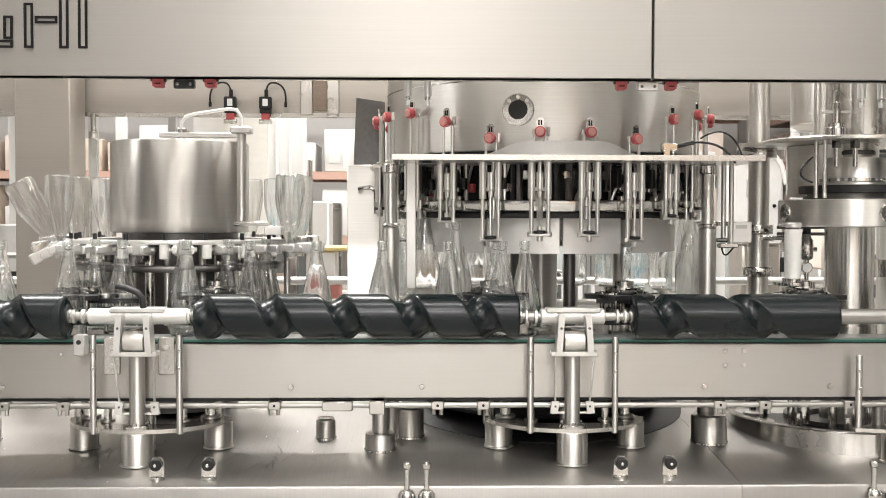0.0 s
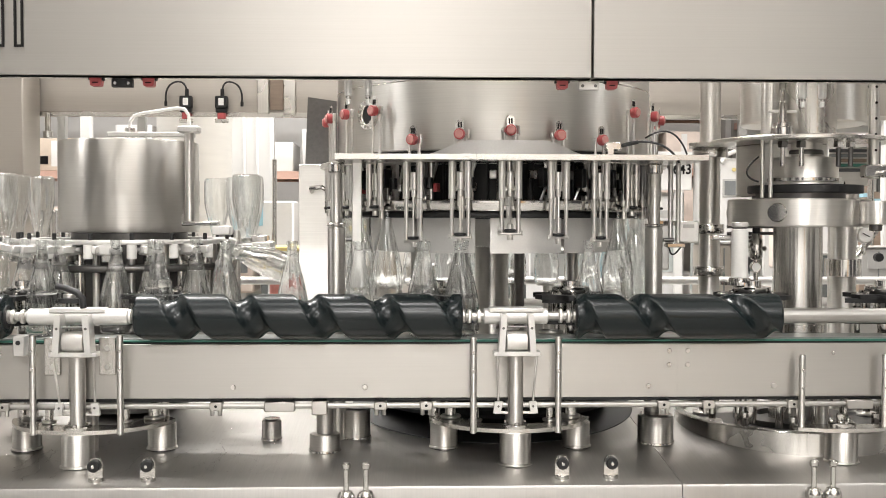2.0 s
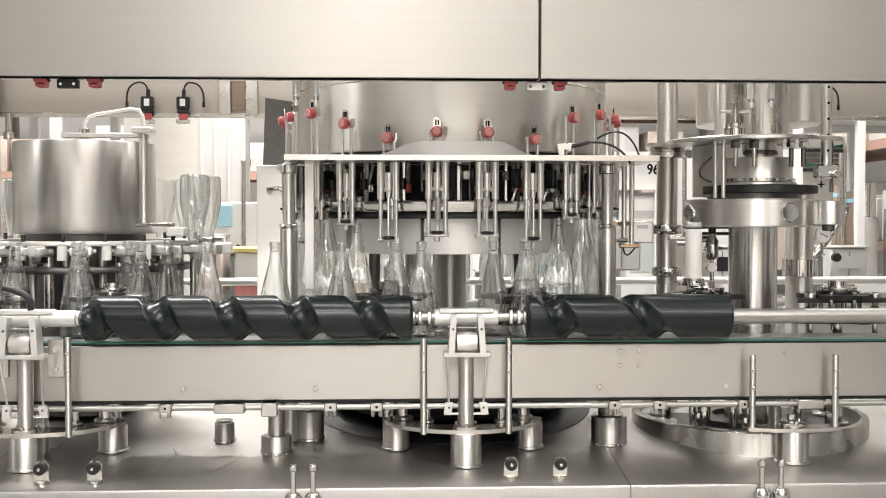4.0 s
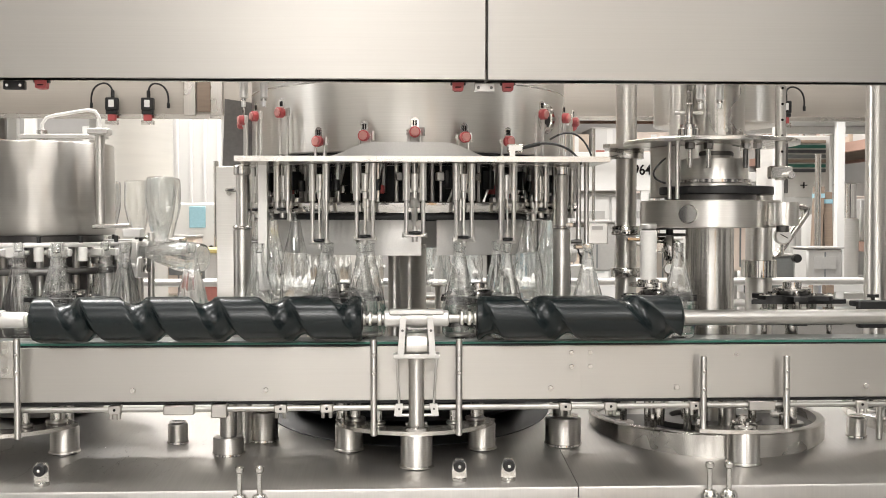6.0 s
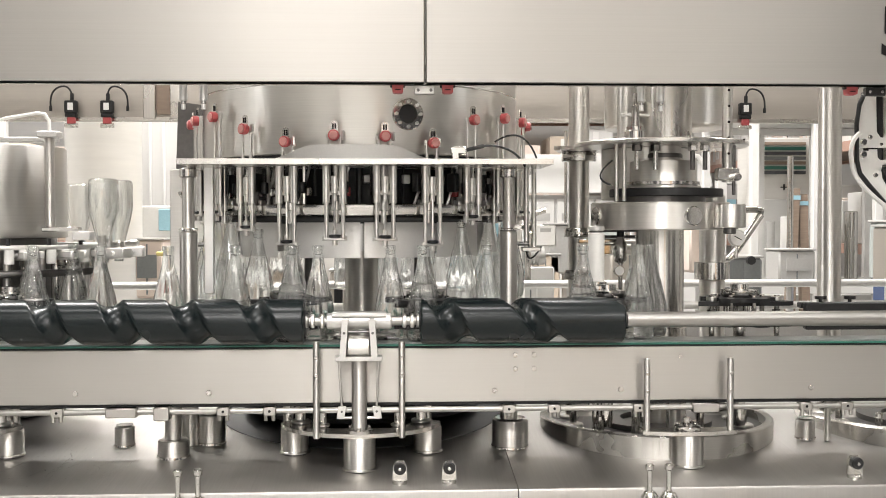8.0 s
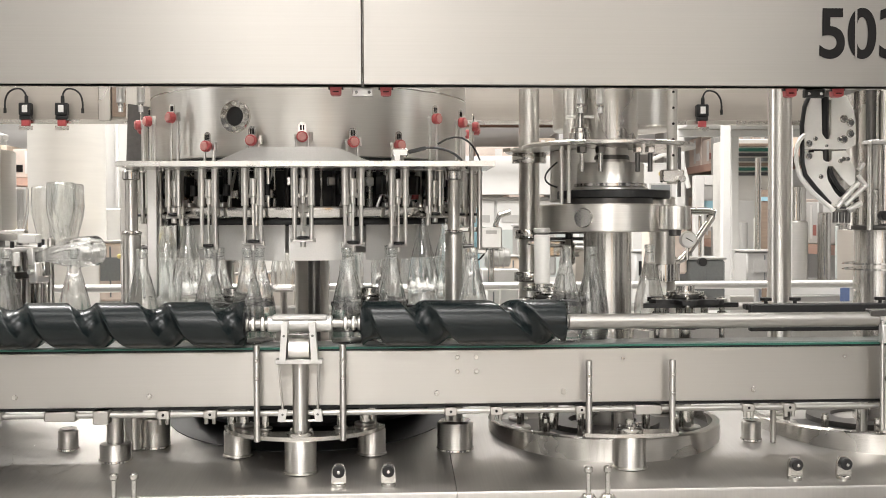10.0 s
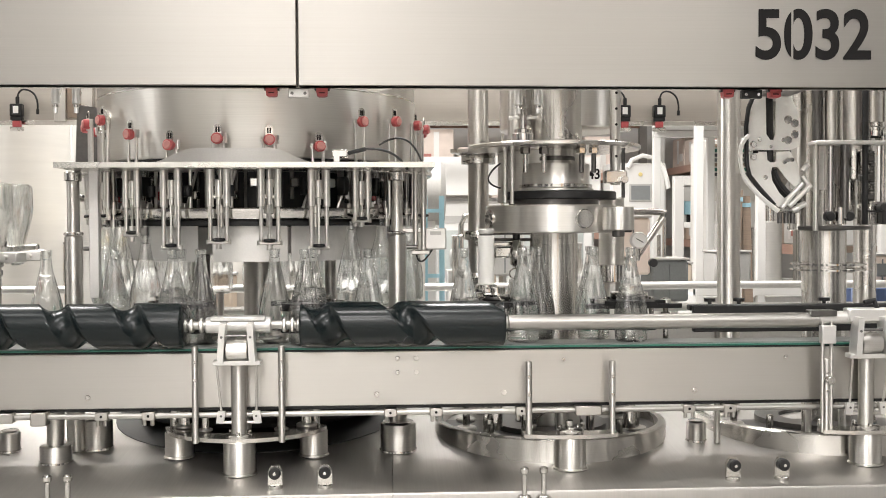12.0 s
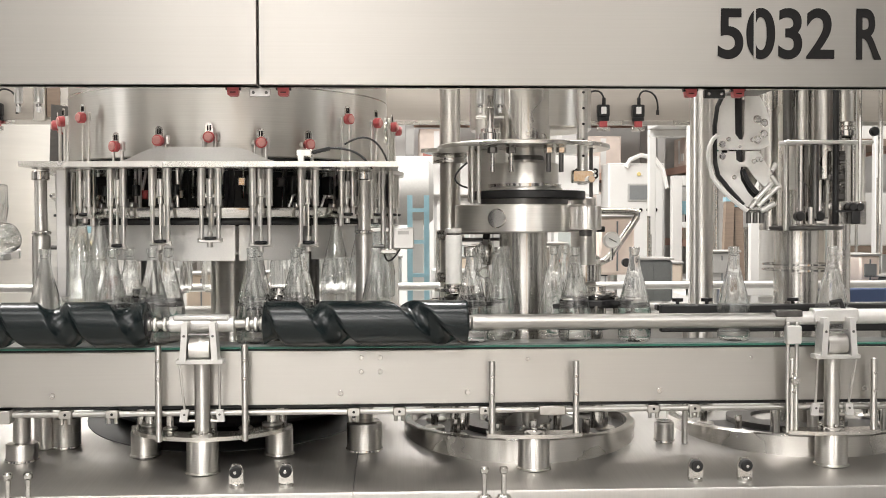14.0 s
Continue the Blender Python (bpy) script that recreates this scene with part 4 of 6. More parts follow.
# ---- rinser ----
GRIPPERS = 18
rinser = thing("rinsing_carousel", "rinser with a brushed steel drum and a ring of bottle grippers", "rinsing machine", (RINSE_X, RINSE_Y, deck_z(RINSE_Y)))
M2 = at(RINSE_X, RINSE_Y, 0)
part("drum", lathe(B(), [(0, 1.352), (0.238, 1.352), (0.24, 1.355), (0.24, 1.662), (0.236, 1.668), (0, 1.672)], 80, M2), drum_steel, rinser, "closed brushed steel drum")
part("gripper_ring", lathe(B(), [(0.3, 1.316), (0.395, 1.316), (0.397, 1.319), (0.397, 1.327), (0.395, 1.33), (0.3, 1.33), (0.3, 1.316)], 72, M2), white_alu, rinser)
part("under_ring", lathe(B(), [(0.26, 1.225), (0.36, 1.225), (0.363, 1.232), (0.363, 1.243), (0.36, 1.247), (0.26, 1.247), (0.26, 1.225)], 72, M2), dark_steel, rinser)
part("core", lathe(B(), [(0.2, deck_z(RINSE_Y)), (0.2, 1.35)], 48, M2), dark_steel, rinser)
for k in range(GRIPPERS * 2):
    a = radians(10 * k + 5)
    part("spindle", rod(B(), (RINSE_X + 0.32 * math.cos(a), RINSE_Y + 0.32 * math.sin(a), 1.05), (RINSE_X + 0.32 * math.cos(a), RINSE_Y + 0.32 * math.sin(a), 1.318), 0.012 if k % 2 else 0.018, 10), brushed_round if k % 2 else polished, rinser)
    if k % 2:
        part("bushing", rod(B(), (RINSE_X + 0.385 * math.cos(a), RINSE_Y + 0.385 * math.sin(a), 1.27), (RINSE_X + 0.385 * math.cos(a), RINSE_Y + 0.385 * math.sin(a), 1.316), 0.016, 12), white_plastic, rinser)
        part("stud", rod(B(), (RINSE_X + 0.37 * math.cos(a), RINSE_Y + 0.37 * math.sin(a), 1.33), (RINSE_X + 0.37 * math.cos(a), RINSE_Y + 0.37 * math.sin(a), 1.352), 0.007, 8), black_plastic, rinser)
bm = B()
box(bm, -0.03, 0.03, 0.02, 0.09, -0.018, 0.018, 0.004)
box(bm, -0.034, -0.02, -0.03, 0.03, -0.012, 0.012, 0.003)
box(bm, 0.02, 0.034, -0.03, 0.03, -0.012, 0.012, 0.003)
rod(bm, (-0.045, 0.05, 0), (0.045, 0.05, 0), 0.009, 10)
grip_me = mesh_of("gripper", bm, white_alu)
bm = B()
box(bm, -0.014, 0.014, 0.02, 0.07, -0.04, -0.016, 0.003)
grip_pad = mesh_of("pad", bm, polished)
GRIPS = []
rz = deck_z(RINSE_Y)
for k in range(GRIPPERS):
    th0 = 20.0 * k + (RTH + 20 * S_C) % 20
    g = child("gripper", grip_me, rinser, Matrix.Rotation(radians(th0), 4, "Z") @ at(0, -RINSE_R, BELT_Z + GRIP - rz), "pale metal bottle gripper")
    child("pad", grip_pad, g)
    GRIPS.append((g, th0))
rp = thing("rinser_post", "polished post and bent tube over the rinser drum", "post", (-0.6, 3.58, 1.36))
part("post", rod(B(), (-0.6, 3.58, 1.39), (-0.6, 3.58, 1.69), 0.0165, 18), brushed_round, rp)
part("post_foot", box(B(), -0.625, -0.5, 3.56, 3.6, 1.375, 1.39, 0.003), polished, rp)
part("foot_arm", box(B(), -0.52, -0.46, 3.55, 3.61, 1.345, 1.375, 0.003), white_alu, rp)
part("post_clamp", box(B(), -0.635, -0.565, 3.55, 3.61, 1.69, 1.712, 0.004), white_alu, rp)
part("cross_arm", box(B(), -0.9, -0.6, 3.66, 3.69, 1.683, 1.7, 0.003), white_alu, rp)
part("swivel", rod(B(), (-0.825, 3.68, 1.668), (-0.825, 3.68, 1.715), 0.018, 16), polished, rp)
part("bent_tube", pipe(B(), [(-0.825, 3.68, 1.71), (-0.825, 3.68, 1.735), (-0.81, 3.68, 1.757), (-0.78, 3.68, 1.766), (-0.645, 3.6, 1.776), (-0.615, 3.58, 1.77), (-0.602, 3.58, 1.75), (-0.6, 3.58, 1.71)], 0.006, 10), white_plastic, rp)
part("stay", rod(B(), (-0.46, 3.7, 1.0), (-0.46, 3.7, 1.36), 0.012, 10), brushed_round, rp)

# ---- bottles ----


def bottle_mesh():
    outer = [(0.0, 0.004), (0.03, 0.002), (0.042, 0.0), (0.0475, 0.004), (0.0495, 0.012), (0.0497, 0.06), (0.0487, 0.085), (0.0455, 0.11), (0.0395, 0.14), (0.0325, 0.17), (0.0255, 0.2), (0.02, 0.225), (0.0163, 0.25), (0.0148, 0.268), (0.0148, 0.272), (0.0168, 0.273), (0.0172, 0.278), (0.0168, 0.287), (0.0155, 0.2885), (0.0118, 0.2885)]
    bm = lathe(B(), outer + [(0.0112, 0.286), (0.0112, 0.262), (0.0, 0.258)], 80)
    for v in bm.verts:
        z = v.co.z
        if 0.035 < z < 0.235:
            turn = 10 * math.atan2(v.co.y, v.co.x) + 26 * z
            k = 1 + 0.075 * smooth(0.035, 0.1, z) * (1 - smooth(0.18, 0.24, z)) * (abs(math.cos(turn / 2)) * 2 - 1.2)
            v.co.x, v.co.y = v.co.x * k, v.co.y * k
    return mesh_of("bottle", bm, bottle_glass, 50)


bottle_me = bottle_mesh()
BOTTLES = []
for i in range(int(S_B) - 22, int(math.floor(S_M + 2.6 - 14.0 / T)) + 1):
    ob = new("bottle", bottle_me)
    ob.matrix_basis = container_pose(i)
    tagged(ob, "clear glass bottle with a conical body, empty", "bottle", "bottles on the line")
    BOTTLES.append((ob, i))

# flat black guides beside the star wheels
for x0, x1, y in ((1.52, 1.83, 3.262), (0.56, 0.8, 3.262), (-0.72, -0.5, 3.262), (-1.02, -0.86, 3.262), (1.1, 1.3, 3.30)):
    gd = thing("transfer_guide", "flat black plastic guide on steel posts beside a star wheel", "guide", ((x0 + x1) / 2, y, 0.72), "transfer guides")
    for z in (1.072, 1.138):
        part("guide", slab(B(), [(x0, y - 0.012), (x0 + 0.03, y - 0.022), (x1 - 0.02, y - 0.016), (x1, y), (x1 - 0.02, y + 0.03), (x0 + 0.02, y + 0.03)], z, z + 0.014), black_plastic, gd)
    for x in (x0 + 0.05, x1 - 0.05):
        q = part("post", rod(B(), (x, y + 0.012, 0.885), (x, y + 0.012, 1.17), 0.009, 10), polished, gd)
        part("bracket", box(B(), x - 0.015, x + 0.015, 3.2385, y + 0.03, 0.886, 0.906, 0.002), brushed, q)
        part("clamp", rod(B(), (x, y + 0.012, 1.152), (x, y + 0.012, 1.166), 0.018, 14), brushed_round, q)
        part("nut", rod(B(), (x, y + 0.012, 1.105), (x, y + 0.012, 1.125), 0.015, 6), polished, q)

# ---- capping turret ----
KX, KY = CAP_X, CAP_Y
K = at(KX, KY, 0)
tower = thing("capping_tower", "polished steel capping tower with a round carrier plate", "capping machine", (KX, KY, deck_z(KY)))
part("upper_drum", lathe(B(), [(0, 1.72), (0.2, 1.72), (0.205, 1.725), (0.205, 2.2), (0, 2.2)], 64, at(KX + 0.03, KY + 0.05, 0)), tank_steel, tower)
part("centre_post", lathe(B(), [(0.082, 1.665), (0.082, 2.2)], 40, at(KX - 0.01, KY - 0.12, 0)), column_steel, tower)
part("side_post", lathe(B(), [(0.03, 1.66), (0.03, 2.2)], 24, at(KX - 0.14, KY - 0.12, 0)), brushed_round, tower)
part("carrier_plate", lathe(B(), [(0, 1.652), (0.285, 1.652), (0.288, 1.655), (0.288, 1.664), (0.285, 1.667), (0, 1.667)], 80, K), brushed, tower, "round carrier plate")
part("plate_tongue", slab(B(), [(KX - 0.34, KY + 0.12), (KX - 0.1, KY - 0.05), (KX - 0.1, KY + 0.25), (KX - 0.3, KY + 0.27)], 1.653, 1.666), brushed, tower)
part("neck", lathe(B(), [(0.06, 1.56), (0.06, 1.66)], 32, at(KX, KY - 0.04, 0)), brushed_round, tower)
part("neck_ring", lathe(B(), [(0.064, 1.615), (0.064, 1.625), (0.06, 1.63)], 32, at(KX, KY - 0.04, 0)), dark_steel, tower)
part("head_drum", lathe(B(), [(0, 1.515), (0.125, 1.515), (0.125, 1.522), (0.112, 1.525), (0.112, 1.6), (0.109, 1.604), (0, 1.604)], 48, at(KX, KY - 0.04, 0)), bright_turned, tower, "turned drum, its steel lightened against the shade under the plate")
part("drum_flange", lathe(B(), [(0.112, 1.526), (0.121, 1.526), (0.121, 1.536), (0.112, 1.537)], 48, at(KX, KY - 0.04, 0)), polished, tower)
part("inner_drum", lathe(B(), [(0.15, 1.48), (0.15, 1.65)], 40, at(KX - 0.03, KY + 0.08, 0)), tank_steel, tower)
part("black_disc", lathe(B(), [(0, 1.487), (0.185, 1.487), (0.188, 1.49), (0.188, 1.511), (0.185, 1.514), (0, 1.514)], 60, at(KX + 0.02, KY, 0)), black_plastic, tower, "black plastic sorting disc")
part("column", lathe(B(), [(0.09, deck_z(KY)), (0.09, 1.05), (0.08, 1.052), (0.08, 1.385)], 48, at(KX, KY, 0)), column_steel, tower, "polished main column")
part("disc_core", lathe(B(), [(0.15, 1.468), (0.15, 1.488)], 40, K), dark_steel, tower)
for dx, dy in ((-0.185, -0.18), (-0.165, -0.2)):
    part("tie_rod", rod(B(), (KX + dx, KY + dy, 1.47), (KX + dx, KY + dy, 1.652), 0.007, 10), brushed_round, tower)
q = part("slotted_post", rod(B(), (KX + 0.165, KY - 0.2, 1.53), (KX + 0.165, KY - 0.2, 2.1), 0.0165, 18), brushed_round, tower)
for i in range(8):
    part("hole", rod(B(), (KX + 0.165, KY - 0.2168, 1.57 + 0.05 * i), (KX + 0.165, KY - 0.2155, 1.57 + 0.05 * i), 0.0045, 8), ink, q)
part("post_clamp", box(B(), KX + 0.13, KX + 0.2, KY - 0.22, KY - 0.18, 1.535, 1.575, 0.004), polished, tower)
part("grub_knob", rod(B(), (KX + 0.185, KY - 0.22, 1.545), (KX + 0.185, KY - 0.25, 1.545), 0.012, 12), polished, tower)
part("guide_rod", rod(B(), (KX + 0.2, KY - 0.16, 1.49), (KX + 0.2, KY - 0.16, 1.65), 0.006, 8), dark_steel, tower)
vx, vy = KX - 0.13, KY - 0.2
v = part("plunger", lathe(B(), [(0.034, 1.667), (0.034, 1.69), (0.028, 1.694), (0.028, 1.705), (0.014, 1.708), (0.014, 1.77), (0.009, 1.774), (0.009, 1.81), (0, 1.81)], 24, at(vx, vy, 0)), polished, tower)
part("plunger_bar", rod(B(), (vx - 0.045, vy, 1.742), (vx + 0.045, vy, 1.742), 0.005, 8), white_alu, v)
for dx in (-0.12, -0.06, 0.06, 0.1):
    part("under_rod", rod(B(), (KX + dx, KY - 0.18, 1.57), (KX + dx, KY - 0.18, 1.651), 0.008, 10), polished if dx < 0 else dark_steel, tower)
    part("under_nut", rod(B(), (KX + dx, KY - 0.18, 1.63), (KX + dx, KY - 0.18, 1.651), 0.016, 6), dark_steel if dx < 0 else polished, tower)
part("sensor_cable", pipe(B(), arc((KX - 0.2, KY - 0.19, 1.6), (KX - 0.28, KY - 0.2, 1.54), (KX - 0.2, KY - 0.19, 1.52), 10), 0.003, 6), black_plastic, tower)
part("drive_drum", lathe(B(), [(0.045, 1.385), (0.05, 1.388), (0.05, 1.455), (0.047, 1.46), (0, 1.46)], 28, at(KX + 0.175, KY - 0.2, 0)), brushed_round, tower)
part("drum_nose", rod(B(), (KX + 0.175, KY - 0.2, 1.365), (KX + 0.175, KY - 0.2, 1.386), 0.02, 14), dark_steel, tower)
part("rear_column", rod(B(), (KX + 0.24, KY + 0.2, deck_z(3.7)), (KX + 0.24, KY + 0.2, 1.5), 0.045, 24), brushed_round, tower)
part("rear_collar", lathe(B(), [(0.045, 1.2), (0.062, 1.2), (0.062, 1.26), (0.045, 1.262)], 26, at(KX + 0.24, KY + 0.2, 0)), polished, tower)

capper = thing("capping_carousel", "polished steel capping ring with round bosses", "capping ring", (KX, KY, 1.378))
part("ring", lathe(B(), [(0.07, 1.378), (0.226, 1.378), (0.23, 1.382), (0.23, 1.464), (0.226, 1.468), (0.07, 1.468)], 72, K), brushed_round, capper)
for k in range(4):
    th0 = 90 * k - 28 + 90 / T * 14.0
    R = K @ Matrix.Rotation(radians(th0), 4, "Z") @ at(0, -0.226, 1.423) @ Matrix.Rotation(radians(90), 4, "X")
    part("boss", lathe(B(), [(0.031, -0.01), (0.031, 0.008), (0.028, 0.011), (0, 0.012)], 28, R), polished, capper)

ca = thing("tower_column", "tall polished steel column with clamp rings", "column", (1.22, 3.71, deck_z(3.71)))
part("column", rod(B(), (1.22, 3.71, 0.7), (1.22, 3.71, 2.3), 0.037, 28), brushed_round, ca)
for z, r in ((1.62, 0.06), (1.35, 0.05), (1.2, 0.052)):
    part("clamp_ring", lathe(B(), [(0.037, z), (r, z), (r + 0.002, z + 0.003), (r + 0.002, z + 0.03), (r, z + 0.033), (0.037, z + 0.033)], 28, at(1.22, 3.71, 0)), polished, ca)
part("clamp_arm", box(B(), 1.2, 1.36, 3.6, 3.64, 1.33, 1.345, 0.003), polished, ca)
part("clamp_arm", box(B(), 1.26, 1.34, 3.55, 3.6, 1.29, 1.33, 0.006), polished, ca)
wc = thing("pneumatic_cylinder", "short white cylinder with steel end caps on a flat foot", "cylinder", (1.212, 3.34, 1.09))
part("body", rod(B(), (1.212, 3.34, 1.212), (1.212, 3.34, 1.37), 0.0265, 22), white_plastic, wc)
part("cap", rod(B(), (1.212, 3.34, 1.376), (1.212, 3.34, 1.392), 0.027, 22), white_alu, wc)
part("neck", rod(B(), (1.212, 3.34, 1.368), (1.212, 3.34, 1.378), 0.022, 22), dark_steel, wc)
part("flange", lathe(B(), [(0, 1.19), (0.062, 1.19), (0.062, 1.2), (0.034, 1.203), (0.034, 1.212), (0, 1.212)], 26, at(1.212, 3.34, 0)), polished, wc)
part("stem", rod(B(), (1.212, 3.34, 0.72), (1.212, 3.34, 1.19), 0.012, 12), polished, wc)
rgl = thing("air_regulator", "small steel air regulator with a dial beside the column", "regulator", (1.336, 3.55, 1.2))
part("body", lathe(B(), [(0, 1.262), (0.016, 1.264), (0.022, 1.272), (0.022, 1.33), (0.016, 1.338), (0.012, 1.352), (0, 1.353)], 20, at(1.336, 3.55, 0)), polished, rgl)
part("cap", rod(B(), (1.336, 3.55, 1.353), (1.336, 3.55, 1.372), 0.013, 16), black_plastic, rgl)
part("dial", rod(B(), (1.326, 3.535, 1.238), (1.326, 3.515, 1.238), 0.019, 20, 0.002), brushed, rgl, "small round dial")
part("dial_face", rod(B(), (1.326, 3.5148, 1.238), (1.326, 3.5138, 1.238), 0.015, 20), white_plastic, rgl)
part("stem", rod(B(), (1.336, 3.55, 1.09), (1.336, 3.55, 1.264), 0.008, 10), polished, rgl)
for z in (1.375, 1.352):
    part("crossbar", rod(B(), (1.25, 3.6, z), (1.45, 3.6, z), 0.006, 10), dark_steel, rgl)
part("side_port", rod(B(), (1.31, 3.55, 1.3), (1.37, 3.55, 1.3), 0.009, 10), brushed_round, rgl)
pg = thing("pressure_pipe", "bent polished pipe with a round pressure gauge", "pipe", (1.75, 3.8, 1.28))
part("pipe", pipe(B(), [(1.66, 3.75, 1.452), (1.72, 3.78, 1.452), (1.9, 3.82, 1.45), (1.925, 3.82, 1.445), (1.92, 3.82, 1.43), (1.83, 3.82, 1.3), (1.81, 3.82, 1.275), (1.79, 3.82, 1.265), (1.7, 3.76, 1.265)], 0.0135, 14), polished, pg)
part("coupling", rod(B(), (1.7, 3.77, 1.452), (1.725, 3.785, 1.452), 0.026, 18), polished, pg)
part("coupling", rod(B(), (1.735, 3.78, 1.265), (1.765, 3.8, 1.265), 0.024, 18), polished, pg)
part("gauge", rod(B(), (1.818, 3.80, 1.345), (1.818, 3.775, 1.345), 0.031, 28, 0.003), brushed_round, pg, "round dial gauge")
part("dial", rod(B(), (1.818, 3.7745, 1.345), (1.818, 3.7735, 1.345), 0.026, 28), white_plastic, pg)
part("needle", box(B(), 1.804, 1.834, 3.7715, 3.773, 1.3435, 1.3465, 0, at(1.818, 3.772, 1.345) @ Matrix.Rotation(radians(28), 4, "Y") @ at(-1.818, -3.772, -1.345)), ink, pg)
part("gauge_stem", rod(B(), (1.818, 3.79, 1.27), (1.818, 3.79, 1.32), 0.007, 8), polished, pg)
part("black_tap", rod(B(), (1.76, 3.78, 1.385), (1.79, 3.78, 1.385), 0.011, 10), black_plastic, pg)
part("black_knob", rod(B(), (1.872, 3.8, 1.262), (1.872, 3.775, 1.262), 0.016, 14), black_plastic, pg)
part("pipe_foot", rod(B(), (1.69, 3.76, 0.7), (1.69, 3.76, 1.46), 0.018, 14), brushed_round, pg)

pillar = thing("frame_pillar", "round brushed steel pillar", "pillar", (2.12, 3.68, deck_z(3.68)))
part("shaft", rod(B(), (2.12, 3.68, 0.7), (2.12, 3.68, 2.3), 0.0405, 30), brushed_round, pillar)

br = thing("bottle_guide", "black plastic guide rail with knobs beside the conveyor", "guide rail", (2.2, 3.25, 1.0))
part("rail", box(B(), 1.86, 3.4, 3.235, 3.262, 1.062, 1.148, 0.004), black_plastic, br)
part("rail_shelf", box(B(), 1.855, 3.4, 3.262, 3.30, 1.128, 1.146, 0.003), black_plastic, br)
for x in (1.925, 2.02, 2.3):
    k = part("knob", lathe(B(), [(0.006, 1.146), (0.006, 1.156), (0.018, 1.156), (0.018, 1.166), (0, 1.167)], 16, at(x, 3.28, 0)), black_plastic, br)
for x in (1.95, 2.25, 2.6):
    part("leg", rod(B(), (x, 3.28, 0.7), (x, 3.28, 1.128), 0.01, 10), brushed_round, br)
for x in (1.92, 2.12):
    bolt(br, x, 3.235, 1.085, 0.006, brushed)

# second turret
LX, LY = 2.43, 3.55
lt = thing("labelling_tower", "cluster of polished columns of a second closing tower", "closing machine", (LX, LY, deck_z(LY)))
part("main_column", lathe(B(), [(0.074, deck_z(LY)), (0.074, 1.38), (0.06, 1.385), (0.06, 2.2)], 44, at(LX - 0.016, LY, 0)), column_steel, lt)
for dx, dy, r, z0, z1 in ((-0.12, -0.02, 0.03, 1.38, 2.2), (-0.04, -0.11, 0.022, 1.42, 2.2), (0.03, -0.12, 0.03, 1.55, 2.2), (0.09, -0.13, 0.035, 1.72, 2.2), (0.1, -0.06, 0.026, 1.4, 2.2),
                          (0.2, 0.15, 0.04, 0.7, 2.2), (-0.105, -0.14, 0.009, 1.38, 1.67), (0.125, -0.16, 0.012, 1.4, 1.67), (0.155, -0.14, 0.009, 1.42, 1.67), (0.02, -0.09, 0.04, 1.42, 1.6)):
    part("rod", rod(B(), (LX + dx, LY + dy, z0), (LX + dx, LY + dy, z1), r, 18), column_steel if r > 0.02 else brushed_round, lt)
part("cross_plate", box(B(), LX - 0.125, LX + 0.17, LY - 0.19, LY - 0.12, 1.665, 1.678, 0.003), white_alu, lt)
part("foot_ring", lathe(B(), [(0, 1.382), (0.135, 1.382), (0.138, 1.386), (0.138, 1.394), (0.135, 1.396), (0, 1.396)], 48, at(LX, LY, 0)), dark_steel, lt)
for z in (1.262, 1.243):
    part("wire_ring", lathe(B(), [(0.118, z), (0.126, z), (0.126, z + 0.005), (0.118, z + 0.005), (0.118, z)], 40, at(LX - 0.01, LY - 0.02, 0)), polished, lt)
for dx, dy, r, z0, z1, mt in ((-0.06, -0.15, 0.012, 1.4, 1.665, polished), (-0.02, -0.17, 0.014, 1.42, 1.665, dark_steel), (0.05, -0.17, 0.01, 1.4, 1.9, black_plastic), (0.11, -0.17, 0.008, 1.4, 1.7, polished), (-0.085, -0.1, 0.016, 1.68, 2.2, dark_steel), (0.06, -0.16, 0.014, 1.68, 2.2, polished), (0.135, -0.1, 0.018, 1.68, 2.2, polished), (-0.03, -0.16, 0.02, 1.4, 1.46, polished)):
    part("guide_rod", rod(B(), (LX + dx, LY + dy, z0), (LX + dx, LY + dy, z1), r, 14), mt, lt)
for i in range(7):
    z = 1.45 + 0.032 * i
    part("linkage", box(B(), LX + 0.035 + 0.012 * (i % 3), LX + 0.075 + 0.01 * (i % 2), LY - 0.17, LY - 0.14, z, z + 0.022, 0.004), dark_steel if i % 2 else polished, lt)
part("spring", lathe(B(), [(0.012 + 0.003 * (i % 2), 1.46 + 0.005 * i) for i in range(38)], 12, at(LX + 0.075, LY - 0.155, 0)), dark_steel, lt)
part("star_grip", lathe(B(), [(0.02, 1.69), (0.034, 1.694), (0.034, 1.712), (0.026, 1.715), (0.026, 1.724), (0.034, 1.727), (0.034, 1.74), (0.02, 1.742)], 20, at(LX + 0.09, LY - 0.15, 0)), polished, lt)
part("ball_knob", rod(B(), (LX + 0.165, LY - 0.19, 1.705), (LX + 0.165, LY - 0.215, 1.705), 0.015, 18, 0.005), black_plastic, lt)
part("knob_cable", rod(B(), (LX + 0.205, LY - 0.16, 1.4), (LX + 0.205, LY - 0.16, 2.1), 0.007, 8), polished, lt)
for dx in (-0.07, -0.005):
    part("lock_knob", rod(B(), (LX + dx, LY - 0.15, 1.428), (LX + dx, LY - 0.185, 1.428), 0.0165, 16, 0.004), black_plastic, lt)
cs = thing("camera_sensor", "steel plate with a black double sensor head", "sensor", (2.53, 3.26, 1.4))
part("plate", box(B(), 2.455, 2.545, 3.29, 3.3, 1.4, 1.475, 0.003), brushed, cs)
